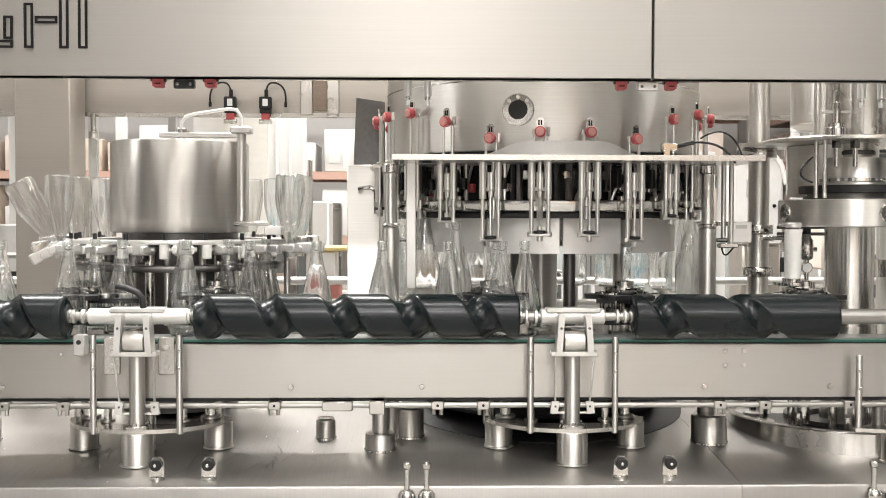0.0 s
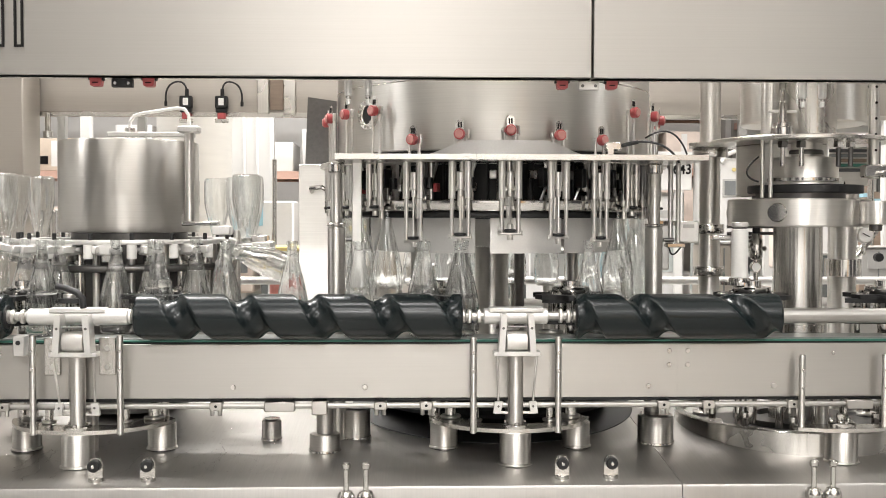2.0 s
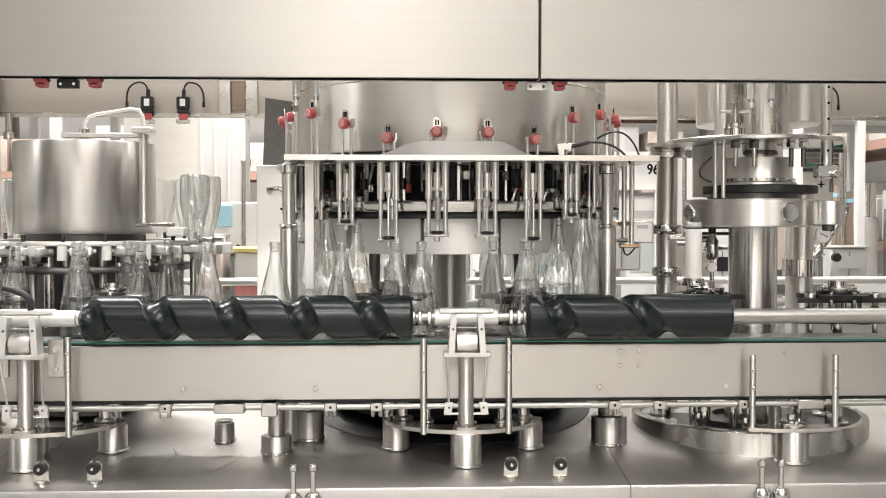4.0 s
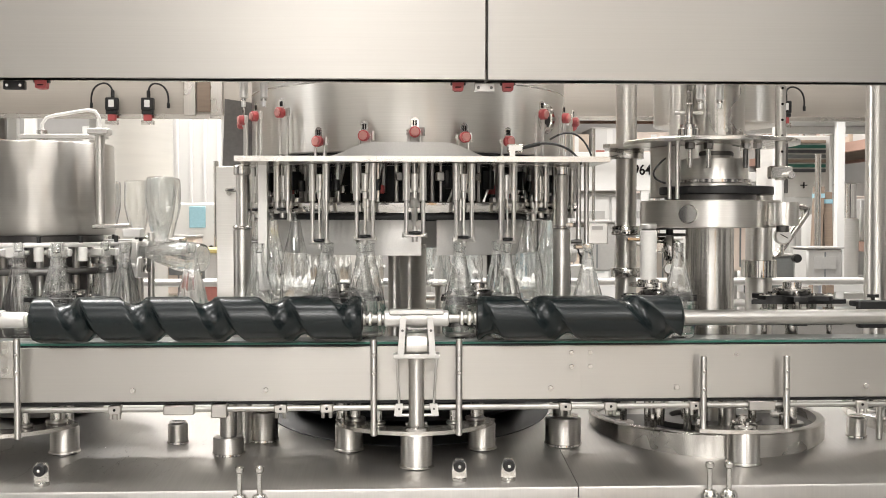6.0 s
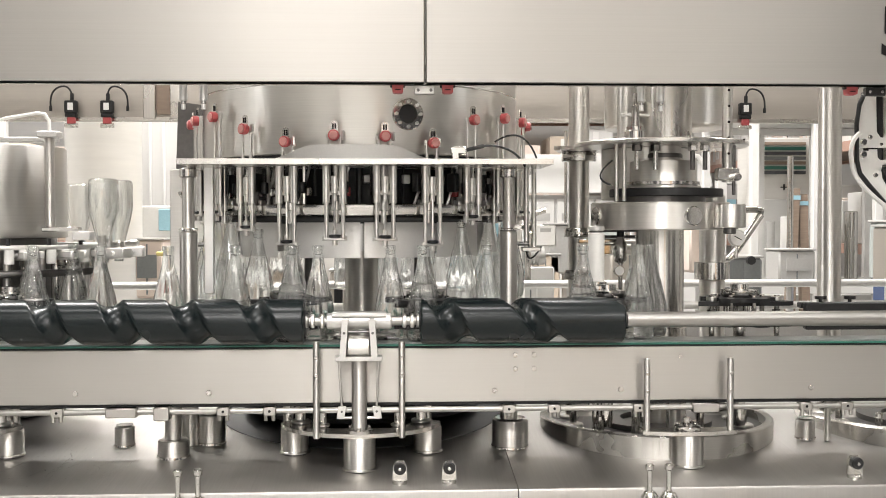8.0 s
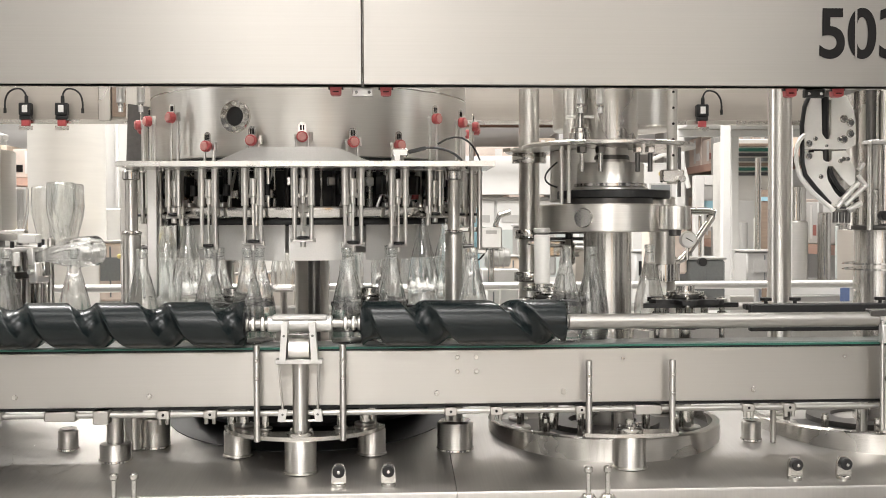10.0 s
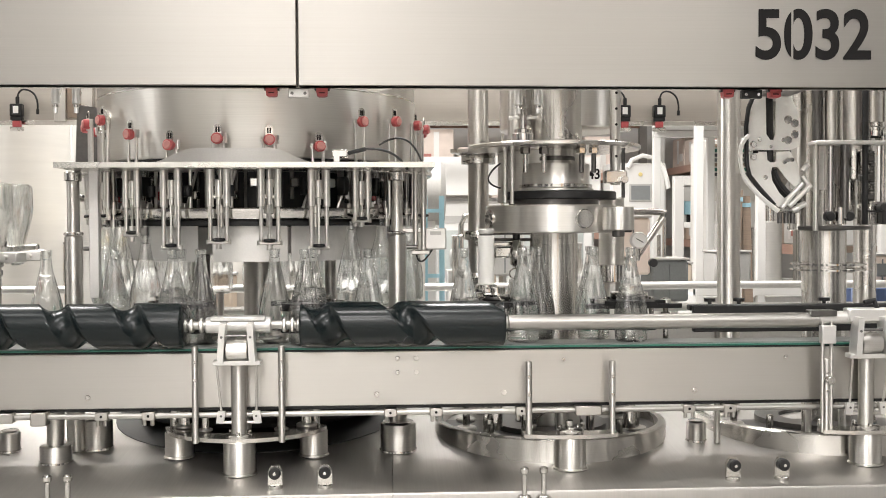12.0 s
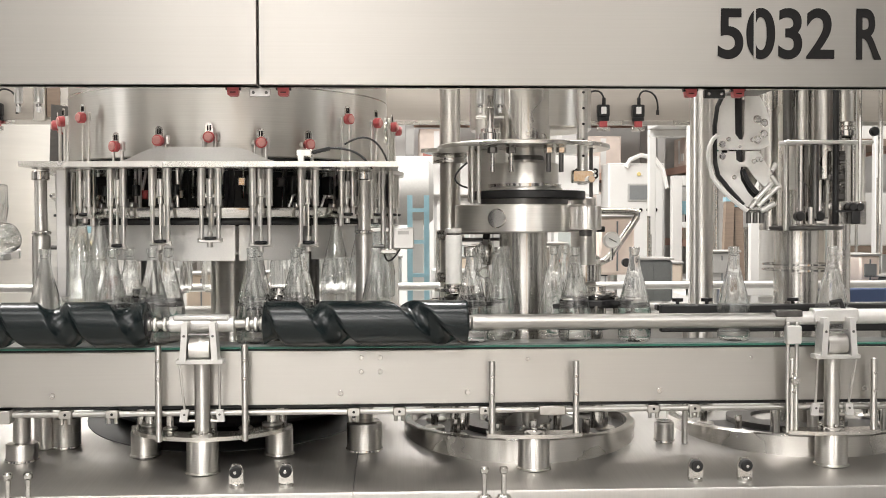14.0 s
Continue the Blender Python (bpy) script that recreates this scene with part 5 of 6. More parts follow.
part("head", box(B(), 2.48, 2.51, 3.255, 3.288, 1.402, 1.445, 0.003), black_plastic, cs)
for x in (2.483, 2.507):
    part("lens", rod(B(), (x, 3.285, 1.456), (x, 3.25, 1.456), 0.0125, 16), black_plastic, cs)
part("bar", box(B(), 2.44, 2.5, 3.262, 3.284, 1.44, 1.446), black_plastic, cs)
part("stem", rod(B(), (2.53, 3.31, 1.47), (2.53, 3.31, 2.0), 0.006, 8), polished, cs)

# white bent chute hanging from the hood
ch = thing("cap_chute", "white perforated metal cap chute hanging bent from the hood", "chute", (2.12, 3.05, 1.78))
Yc = 3.33
part("upper_plate", prism(B(), [(2.079, 1.818), (2.124, 1.818), (2.127, 1.695), (2.14, 1.677), (2.151, 1.677), (2.157, 1.695), (2.159, 1.818), (2.207, 1.818), (2.229, 1.778), (2.238, 1.743), (2.239, 1.659), (2.21, 1.644), (2.069, 1.644), (2.066, 1.743)], Yc, Yc + 0.006), white_plastic, ch, "white plate with bolts")
part("lower_plate", prism(B(), [(2.07, 1.6385), (2.129, 1.6385), (2.131, 1.611), (2.14, 1.604), (2.154, 1.604), (2.16, 1.611), (2.161, 1.6385), (2.205, 1.64), (2.217, 1.62), (2.237, 1.584), (2.238, 1.513), (2.219, 1.527), (2.192, 1.553), (2.165, 1.589), (2.147, 1.589), (2.143, 1.571), (2.147, 1.545), (2.17, 1.505), (2.197, 1.478), (2.176, 1.453), (2.129, 1.496), (2.08, 1.553), (2.071, 1.593)], Yc, Yc + 0.006), white_plastic, ch, "white bent lower plate")
part("rear_plate", prism(B(), [(2.085, 1.81), (2.22, 1.81), (2.228, 1.66), (2.225, 1.56), (2.19, 1.50), (2.16, 1.49), (2.1, 1.56), (2.085, 1.66)], Yc + 0.045, Yc + 0.05), brushed, ch, "steel rear plate")
part("bracket_arm", box(B(), 2.09, 2.2, 3.02, 3.37, 1.818, 1.828, 0.002), dark_steel, ch)
part("track", pipe(B(), [(2.142, Yc + 0.02, 1.815), (2.142, Yc + 0.02, 1.66), (2.145, Yc + 0.02, 1.58), (2.165, Yc + 0.02, 1.535), (2.2, Yc + 0.02, 1.495)], 0.014, 8), black_plastic, ch, "black cap track")
part("hose", pipe(B(), [(2.078, Yc - 0.01, 1.812), (2.064, Yc - 0.01, 1.78), (2.056, Yc - 0.01, 1.72), (2.058, Yc - 0.01, 1.6), (2.068, Yc - 0.01, 1.56), (2.1, Yc - 0.01, 1.52), (2.15, Yc - 0.01, 1.465)], 0.0075, 8), black_plastic, ch)
part("hose", pipe(B(), arc((2.062, Yc - 0.02, 1.69), (2.015, Yc - 0.02, 1.655), (2.045, Yc - 0.02, 1.56), 8) + arc((2.045, Yc - 0.02, 1.56), (2.07, Yc - 0.02, 1.51), (2.16, Yc - 0.02, 1.445), 8)[1:], 0.0075, 8), white_plastic, ch)
part("inner_hose", pipe(B(), arc((2.15, Yc - 0.008, 1.58), (2.165, Yc - 0.008, 1.52), (2.235, Yc - 0.008, 1.475), 8), 0.0075, 8), black_plastic, ch)
for x, z, r in ((2.199, 1.743, 0.0105), (2.221, 1.731, 0.0105), (2.221, 1.695, 0.0105), (2.199, 1.676, 0.0105), (2.184, 1.676, 0.006), (2.084, 1.662, 0.009), (2.105, 1.678, 0.006), (2.084, 1.622, 0.009), (2.199, 1.612, 0.006), (2.188, 1.606, 0.006), (2.212, 1.612, 0.006), (2.124, 1.555, 0.006), (2.142, 1.655, 0.004)):
    b = part("bolt", rod(B(), (x, Yc, z), (x, Yc - 0.007, z), r, 12), polished, ch)
    part("washer", rod(B(), (x, Yc, z), (x, Yc - 0.0015, z), r * 1.3, 14), brushed, b)
part("slot", box(B(), 2.082, 2.1, Yc - 0.0012, Yc - 0.0002, 1.634, 1.642), ink, ch)
for a, b, r in (((2.185, 1.478), (2.24, 1.535), 0.008), ((2.195, 1.46), (2.262, 1.525), 0.008), ((2.238, 1.56), (2.268, 1.52), 0.007), ((2.24, 1.575), (2.256, 1.598), 0.009), ((2.17, 1.455), (2.21, 1.5), 0.007), ((2.205, 1.445), (2.25, 1.47), 0.009)):
    part("link", rod(B(), (a[0], Yc - 0.02, a[1]), (b[0], Yc - 0.02, b[1]), r, 10), white_alu, ch)
part("outlet_body", box(B(), 2.165, 2.24, Yc - 0.02, Yc + 0.02, 1.44, 1.465, 0.008), polished, ch)
for x in (2.172, 2.193, 2.214):
    part("outlet", rod(B(), (x, Yc, 1.405), (x, Yc, 1.442), 0.0085, 12), dark_steel, ch)

# ---- deck fittings ----


def deck_disc(x, y, r, z1):
    th = thing("deck_turntable", "low round turned steel housing on the deck", "housing", (x, y, deck_z(y)), "housings on the deck")
    part("rim", lathe(B(), [(r, deck_z(y - r) - 0.02), (r + 0.006, deck_z(y - r) - 0.02), (r + 0.006, z1 - 0.004), (r + 0.002, z1), (r - 0.02, z1), (r - 0.02, z1 - 0.03)], 96, at(x, y, 0)), column_steel, th)
    # dark steel here carries the shade within the open housing
    part("floor_plate", lathe(B(), [(r - 0.02, z1 - 0.03), (r * 0.5, z1 - 0.03), (r * 0.5, z1 - 0.012), (r * 0.3, z1 - 0.012), (r * 0.3, z1 - 0.03), (0, z1 - 0.03)], 64, at(x, y, 0)), dark_steel, th, "recessed plate, darkened for the shade inside the housing")
    for k in range(12):
        a = radians(30 * k + 11)
        q = part("nut", rod(B(), (x + (r - 0.09) * math.cos(a), y + (r - 0.09) * math.sin(a), z1 - 0.031), (x + (r - 0.09) * math.cos(a), y + (r - 0.09) * math.sin(a), z1 + 0.03), 0.012, 8), polished, th)
        part("washer", rod(B(), (x + (r - 0.09) * math.cos(a), y + (r - 0.09) * math.sin(a), z1 - 0.0305), (x + (r - 0.09) * math.cos(a), y + (r - 0.09) * math.sin(a), z1 - 0.018), 0.034, 14), brushed_round, q)
    for k in range(3):
        a = radians(-60 - 30 * k)
        part("pin", rod(B(), (x + r * 0.55 * math.cos(a), y + r * 0.55 * math.sin(a), z1 - 0.031), (x + r * 0.55 * math.cos(a), y + r * 0.55 * math.sin(a), z1 + 0.07), 0.014, 10), polished, th)
    return th


deck_disc(1.437, 3.48, 0.38, 0.756)
deck_disc(2.37, 3.52, 0.4, 0.752)
dd = thing("drive_well", "drive ring under the filler, the dark of its opening drawn as black", "housing", (FILL_X, FILL_Y, deck_z(FILL_Y)))
# the shade inside the open well is put in as a flat black disc
part("well", lathe(B(), [(0, -0.004), (0.5, -0.004), (0.5, 0.003), (0.497, 0.005), (0, 0.005)], 72, at(FILL_X, FILL_Y, deck_z(FILL_Y)) @ Matrix.Rotation(math.atan(0.085), 4, "X")), black_plastic, dd, "flat black disc that stands for the dark inside of the well")
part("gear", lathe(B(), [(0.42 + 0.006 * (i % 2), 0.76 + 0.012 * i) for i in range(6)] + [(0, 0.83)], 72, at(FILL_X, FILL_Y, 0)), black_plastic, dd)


def stub(x, y, r, h, cap=False):
    th = thing("deck_stub", "short turned steel stub on the deck", "stub", (x, y, deck_z(y)), "stubs on the deck")
    part("body", lathe(B(), [(0, -0.004), (r, -0.004), (r, h - 0.004), (r - 0.003, h), (0, h)], 28, at(x, y, deck_z(y))), brushed_round, th)
    part("seat_ring", lathe(B(), [(r, -0.004), (r + 0.004, -0.002), (r + 0.003, 0.004), (r, 0.005)], 28, at(x, y, deck_z(y))), polished, th)
    if cap:
        part("post", rod(B(), (x, y, deck_z(y) + h), (x, y, 0.86), r * 0.55, 18), brushed_round, th)
    else:
        part("top_ring", lathe(B(), [(r * 0.6, h), (r * 0.85, h + 0.006), (0, h + 0.007)], 20, at(x, y, deck_z(y))), polished, th)
    return th


stub(-0.291, 3.32, 0.031, 0.06)
stub(-0.113, 3.2, 0.047, 0.052, True)
stub(-0.025, 3.34, 0.046, 0.09)
stub(0.925, 3.27, 0.056, 0.085)
stub(1.893, 3.32, 0.031, 0.06)
stub(-1.35, 3.3, 0.04, 0.07)


def sprung_knob(x):
    th = thing("hinge_roller", "small steel bracket with a black rubber roller", "roller", (x, 2.915, deck_z(2.915)), "rollers on the deck edge")
    z = deck_z(2.915)
    part("foot", rod(B(), (x, 2.925, z - 0.002), (x, 2.925, z + 0.012), 0.021, 18), polished, th)
    part("bracket", prism(B(), [(x - 0.021, z + 0.012), (x + 0.021, z + 0.012), (x + 0.019, z + 0.05), (x + 0.011, z + 0.065), (x - 0.011, z + 0.065), (x - 0.019, z + 0.05)], 2.918, 2.932), brushed, th)
    w = part("roller", lathe(B(), [(0, -0.012), (0.014, -0.012), (0.017, -0.009), (0.017, 0.006), (0.014, 0.009), (0, 0.009)], 24, at(x, 2.908, z + 0.047) @ Matrix.Rotation(radians(90), 4, "X")), black_plastic, th, "black rubber roller")
    part("axle", rod(B(), (x, 2.898, z + 0.047), (x, 2.894, z + 0.047), 0.0045, 10), polished, w)


for x in (-0.728, -0.583, 0.576, 0.715, 1.881, 2.024, -1.9, 3.2):
    sprung_knob(x)


def edge_bolt(x):
    th = thing("edge_clamp", "turned steel swing bolt clamp at the deck edge", "clamp bolt", (x, 2.85, 0.61), "clamp bolts")
    part("base", lathe(B(), [(0, 0), (0.021, 0.0), (0.024, 0.006), (0.024, 0.018), (0.017, 0.03), (0.008, 0.033)], 22, at(x, 2.85, 0.625)), polished, th)
    part("stem", rod(B(), (x, 2.85, 0.652), (x, 2.85, 0.715), 0.0075, 14), polished, th)
    part("head", rod(B(), (x, 2.85, 0.714), (x, 2.85, 0.733), 0.0125, 16, 0.004), polished, th)
    part("bracket", box(B(), x - 0.018, x + 0.018, 2.842, 2.865, 0.602, 0.626, 0.003), polished, th)


for x in (-0.028, 0.026, 1.269, 1.323, -1.3, -1.246, 2.58, 2.634):
    edge_bolt(x)

# ---- red hooks and black plates under the hood ----


def red_hook(x):
    th = thing("door_hook", "red plastic safety catch under the hood edge", "safety catch", (x, 2.94, 1.788), "safety catches")
    part("catch", prism(B(), [(x - 0.0165, 1.79), (x + 0.0165, 1.79), (x + 0.0145, 1.768), (x + 0.009, 1.765), (x - 0.009, 1.765), (x - 0.0145, 1.768)], 2.928, 2.955), red_plastic, th)
    part("flange", box(B(), x - 0.021, x + 0.021, 2.932, 2.95, 1.782, 1.79, 0.001), black_plastic, th)
    part("slot", box(B(), x - 0.008, x + 0.008, 2.926, 2.9275, 1.7735, 1.7765), ink, th)


for x in (-0.722, -0.577, 0.573, 0.713, 1.868, 2.005):
    red_hook(x)


def latch(x, mat, txt):
    th = thing("magnet_plate", txt, "door magnet", (x, 2.94, 1.785), "door magnets")
    part("plate", box(B(), x - 0.029, x + 0.029, 2.93, 2.95, 1.763, 1.787, 0.002), mat, th)
    for dx in (-0.018, 0.018):
        part("bolt", rod(B(), (x + dx, 2.93, 1.774), (x + dx, 2.927, 1.774), 0.0045, 10), polished if mat is black_plastic else dark_steel, th)


latch(-0.65, black_plastic, "black magnet plate with two bolts under the hood")
latch(1.937, black_plastic, "black magnet plate with two bolts under the hood")
latch(0.648, white_alu, "pale steel plate with two bolts under the hood")


def door_switch(x):
    th = thing("door_switch", "black safety switch with a red key and a looped cable", "safety switch", (x, 4.44, 1.83), "safety switches")
    y = 4.455
    part("body", box(B(), x - 0.026, x + 0.026, y - 0.03, y, 1.862, 1.915, 0.004), black_plastic, th)
    part("head", box(B(), x - 0.024, x + 0.024, y - 0.028, y - 0.002, 1.845, 1.862, 0.003), black_plastic, th)
    part("label_patch", box(B(), x - 0.011, x + 0.011, y - 0.0315, y - 0.0302, 1.875, 1.905), white_plastic, th)
    part("key", box(B(), x - 0.017, x + 0.017, y - 0.025, y - 0.005, 1.818, 1.846, 0.003), red_plastic, th)
    part("key_plate", box(B(), x - 0.028, x + 0.028, y - 0.022, y - 0.01, 1.802, 1.82, 0.002), brushed, th)
    part("gland", rod(B(), (x + 0.003, y - 0.015, 1.915), (x + 0.003, y - 0.015, 1.945), 0.008, 10), black_plastic, th)
    d = door_switch.side
    loop = arc((x + 0.003, y - 0.015, 1.94), (x + 0.008 * d, y - 0.015, 1.985), (x + 0.048 * d, y - 0.015, 1.972), 8)
    loop += arc((x + 0.048 * d, y - 0.015, 1.972), (x + 0.09 * d, y - 0.015, 1.958), (x + 0.085 * d, y - 0.015, 1.89), 8)[1:]
    part("cable", pipe(B(), loop, 0.004, 8), black_plastic, th)
    part("cable_end", rod(B(), (x + 0.085 * d, y - 0.015, 1.872), (x + 0.085 * d, y - 0.015, 1.893), 0.0065, 8), black_plastic, th)


door_switch.side = -1
for x in (-0.79, 1.916):
    door_switch(x)
door_switch.side = 1
for x in (-0.642, 2.067):
    door_switch(x)

# ---- marks on the hood ----
sign = thing("hood_number", "black stencilled number on the hood panel", "lettering", (1.928, 2.879, 1.865))
writing("5032", 1.928, 2.88, 1.865, 0.143, 0.332, ink, sign)
writing("R", 2.323, 2.88, 1.865, 0.143, 0.072, ink, sign)
for x in (2.0295, ):
    part("stencil_gap", box(B(), x, x + 0.006, 2.8775, 2.8784, 1.865, 2.009), panel_steel, sign)
emblem = thing("hood_emblem", "black outlined block emblem on the hood panel", "emblem", (-1.02, 2.879, 1.863))


def outline_bar(x0, x1, z0, z1, w=0.0065):
    for a, b, c, d in ((x0, x0 + w, z0, z1), (x1 - w, x1, z0, z1), (x0 + w, x1 - w, z0, z0 + w), (x0 + w, x1 - w, z1 - w, z1)):
        part("bar", box(B(), a, b, 2.8765, 2.8797, c, d), ink, emblem)


for x0, x1, z0, z1 in ((-0.924, -0.899, 1.863, 2.03), (-0.975, -0.95, 1.863, 2.03), (-1.07, -1.045, 1.863, 1.985), (-1.04, -0.98, 1.93, 1.95), (-1.16, -1.1, 1.863, 1.885), (-1.125, -1.1, 1.887, 1.95)):
    outline_bar(x0, x1, z0, z1)

# ---- hall fittings ----
# fittings assumed above the lamps, none of them in view
for lx, ly, ww in LAMPS:
    th = thing("ceiling_light", "long white light fitting assumed on the unseen ceiling", "ceiling light", (lx, ly, CEIL), "ceiling lights")
    part("frame", box(B(), lx - 1.25, lx + 1.25, ly - 0.4, ly + 0.4, CEIL - 0.1, CEIL, 0.01), cabinet_white, th)

# rear conveyor and rails
rc = thing("rear_conveyor", "low rear conveyor with pale side rails", "conveyor", (0.6, 4.9, 0))
for z, r in ((1.12, 0.018), (1.02, 0.018)):
    part("rail", rod(B(), (-6, 4.75, z), (8, 4.75, z), r, 12), white_alu, rc)
part("bed", box(B(), -6, 8, 4.8, 5.05, 0.86, 0.95, 0.004), grey_plastic, rc)
part("edge", box(B(), -6, 8, 4.785, 4.797, 0.93, 0.98, 0.003), green_edge, rc)
for i in range(8):
    x = -5.5 + 1.8 * i
    part("leg", rod(B(), (x, 4.9, 0), (x, 4.9, 0.86), 0.03, 10), white_alu, rc)
    part("rail_post", rod(B(), (x, 4.75, 0.9), (x, 4.75, 1.15), 0.012, 8), white_alu, rc)


def cabinet(name, label, x0, x1, y0, y1, z1, mat, plinth=0.1):
    th = thing(name, label, "cabinet", ((x0 + x1) / 2, (y0 + y1) / 2, 0))
    part("body", box(B(), x0, x1, y0, y1, plinth, z1, 0.01), mat, th)
    part("plinth", box(B(), x0 + 0.02, x1 - 0.02, y0 + 0.03, y1, 0, plinth), grey_plastic, th)
    return th


c1 = cabinet("control_cabinet", "tall white control cabinet with a grey screen", 3.28, 3.88, 11.0, 11.4, 2.05, cabinet_white)
part("door", box(B(), 3.3, 3.86, 10.985, 10.999, 0.14, 2.02, 0.004), cabinet_white, c1)
part("screen_frame", box(B(), 3.48, 3.72, 10.975, 10.984, 1.64, 1.83, 0.003), grey_plastic, c1)
part("screen", box(B(), 3.5, 3.7, 10.97, 10.9745, 1.66, 1.81), screen_grey, c1)
part("lamp", rod(B(), (3.6, 10.984, 1.93), (3.6, 10.97, 1.93), 0.022, 12), yellow_paint, c1)
for x in (3.62, 3.7, 3.78):
    part("button", rod(B(), (x, 10.984, 1.55), (x, 10.968, 1.55), 0.02, 10), ink, c1)

part("hose", pipe(B(), [(3.46, 10.96, 2.0), (3.5, 10.96, 2.08), (3.62, 10.96, 2.13), (3.76, 10.96, 2.1), (3.85, 10.96, 1.98), (3.9, 10.96, 1.78)], 0.025, 8), white_plastic, c1)
hw = thing("inspection_booth", "white framed booth holding a blue device", "booth", (4.1, 10.8, 0))
for x in (3.94, 4.3):
    part("post", box(B(), x - 0.05, x + 0.05, 10.7, 10.8, 0, 1.9, 0.005), cabinet_white, hw)
part("top", box(B(), 3.99, 4.25, 10.7, 10.8, 1.8, 1.9, 0.005), cabinet_white, hw)
part("shelf", box(B(), 3.99, 4.25, 10.7, 11.1, 1.36, 1.42, 0.005), cabinet_white, hw)
part("back", box(B(), 3.99, 4.25, 11.1, 11.12, 1.42, 1.8), grey_plastic, hw)
part("device", box(B(), 4.02, 4.12, 10.8, 10.95, 1.5, 1.64, 0.006), blue_plastic, hw)
part("device_cover", box(B(), 4.12, 4.22, 10.8, 10.95, 1.5, 1.64, 0.006), screen_grey, hw)
part("device_foot", box(B(), 4.08, 4.16, 10.84, 10.92, 1.42, 1.5), ink, hw)
sb = thing("machine_header", "white machine header board with a black number", "board", (2.2, 11.3, 1.4))
part("board", box(B(), 1.0, 3.24, 11.3, 11.38, 1.72, 2.14, 0.006), cabinet_white, sb)
for x in (1.1, 3.1):
    part("post", box(B(), x - 0.04, x + 0.04, 11.31, 11.37, 0, 1.72), cabinet_white, sb)
writing("9643", 2.965, 11.298, 1.892, 0.118, 0.262, ink, sb)


def frame_machine(label, x0, x1, y0, y1, z1, nx):
    th = thing("guarded_machine", label, "machine", ((x0 + x1) / 2, (y0 + y1) / 2, 0))
    t = 0.06
    for i in range(nx + 1):
        x = x0 + (x1 - x0) * i / nx
        for y in (y0, y1):
            part("post", box(B(), x - t / 2, x + t / 2, y - t / 2, y + t / 2, 0, z1 - t, 0.004), cabinet_white, th)
    for y in (y0, y1):
        for z in (z1 - t / 2, 0.9):
            part("beam", box(B(), x0 - t / 2, x1 + t / 2, y - t / 2 - 0.002, y + t / 2 + 0.002, z - t / 2, z + t / 2, 0.004), cabinet_white, th)
    part("base", box(B(), x0 + 0.05, x1 - 0.05, y0 + 0.05, y1 - 0.05, 0.1, 0.86, 0.01), cabinet_white, th)
    part("roof", box(B(), x0 - 0.03, x1 + 0.03, y0 - 0.03, y1 + 0.03, z1 + 0.002, z1 + 0.05, 0.006), cabinet_white, th)
    rnd = random.Random(int(x0 * 100))
    for i in range(nx * 3):
        x = x0 + 0.15 + (x1 - x0 - 0.3) * rnd.random()
        y = y0 + 0.15 + (y1 - y0 - 0.3) * rnd.random()
        h = 0.25 + 0.6 * rnd.random()
        r = 0.03 + 0.09 * rnd.random()
        part("drum" if i % 2 else "column", rod(B(), (x, y, 0.862), (x, y, 0.862 + h), r, 16), (polished, brushed_round, white_plastic, grey_plastic)[i % 4], th)
    return th


frame_machine("white framed machine full of steel columns", -2.9, -1.2, 6.3, 7.6, 2.3, 3)
frame_machine("white framed machine full of steel columns", -0.9, 0.2, 6.8, 8.0, 2.35, 2)
frame_machine("white framed machine full of steel columns", 3.2, 4.6, 7.6, 8.8, 2.2, 3)

c2 = cabinet("operator_panel", "pale cabinet with a blue control panel", -0.95, -0.5, 5.9, 6.2, 1.5, cabinet_white)
part("panel", box(B(), -0.76, -0.67, 5.885, 5.899, 1.36, 1.48, 0.003), blue_plastic, c2)
for x in (-0.78, -0.71, -0.64):
    part("button", rod(B(), (x, 5.899, 1.25), (x, 5.885, 1.25), 0.012, 10), ink, c2)
rb = thing("parts_crate", "red plastic crate on the rear conveyor", "crate", (-0.42, 4.92, 0.95))
part("crate", box(B(), -0.5, -0.36, 4.86, 5.02, 0.952, 1.1, 0.01), red_paint, rb)
part("rim", box(B(), -0.51, -0.35, 4.85, 5.03, 1.1, 1.125, 0.006), white_plastic, rb)
yb = thing("yellow_tray", "yellow tray lying behind the machine", "tray", (-0.4, 5.3, 0))
part("stand", box(B(), -0.56, -0.41, 5.25, 5.45, 0, 1.24, 0.01), white_alu, yb)
part("tray", box(B(), -0.62, -0.35, 5.2, 5.5, 1.24, 1.262, 0.006), yellow_paint, yb)


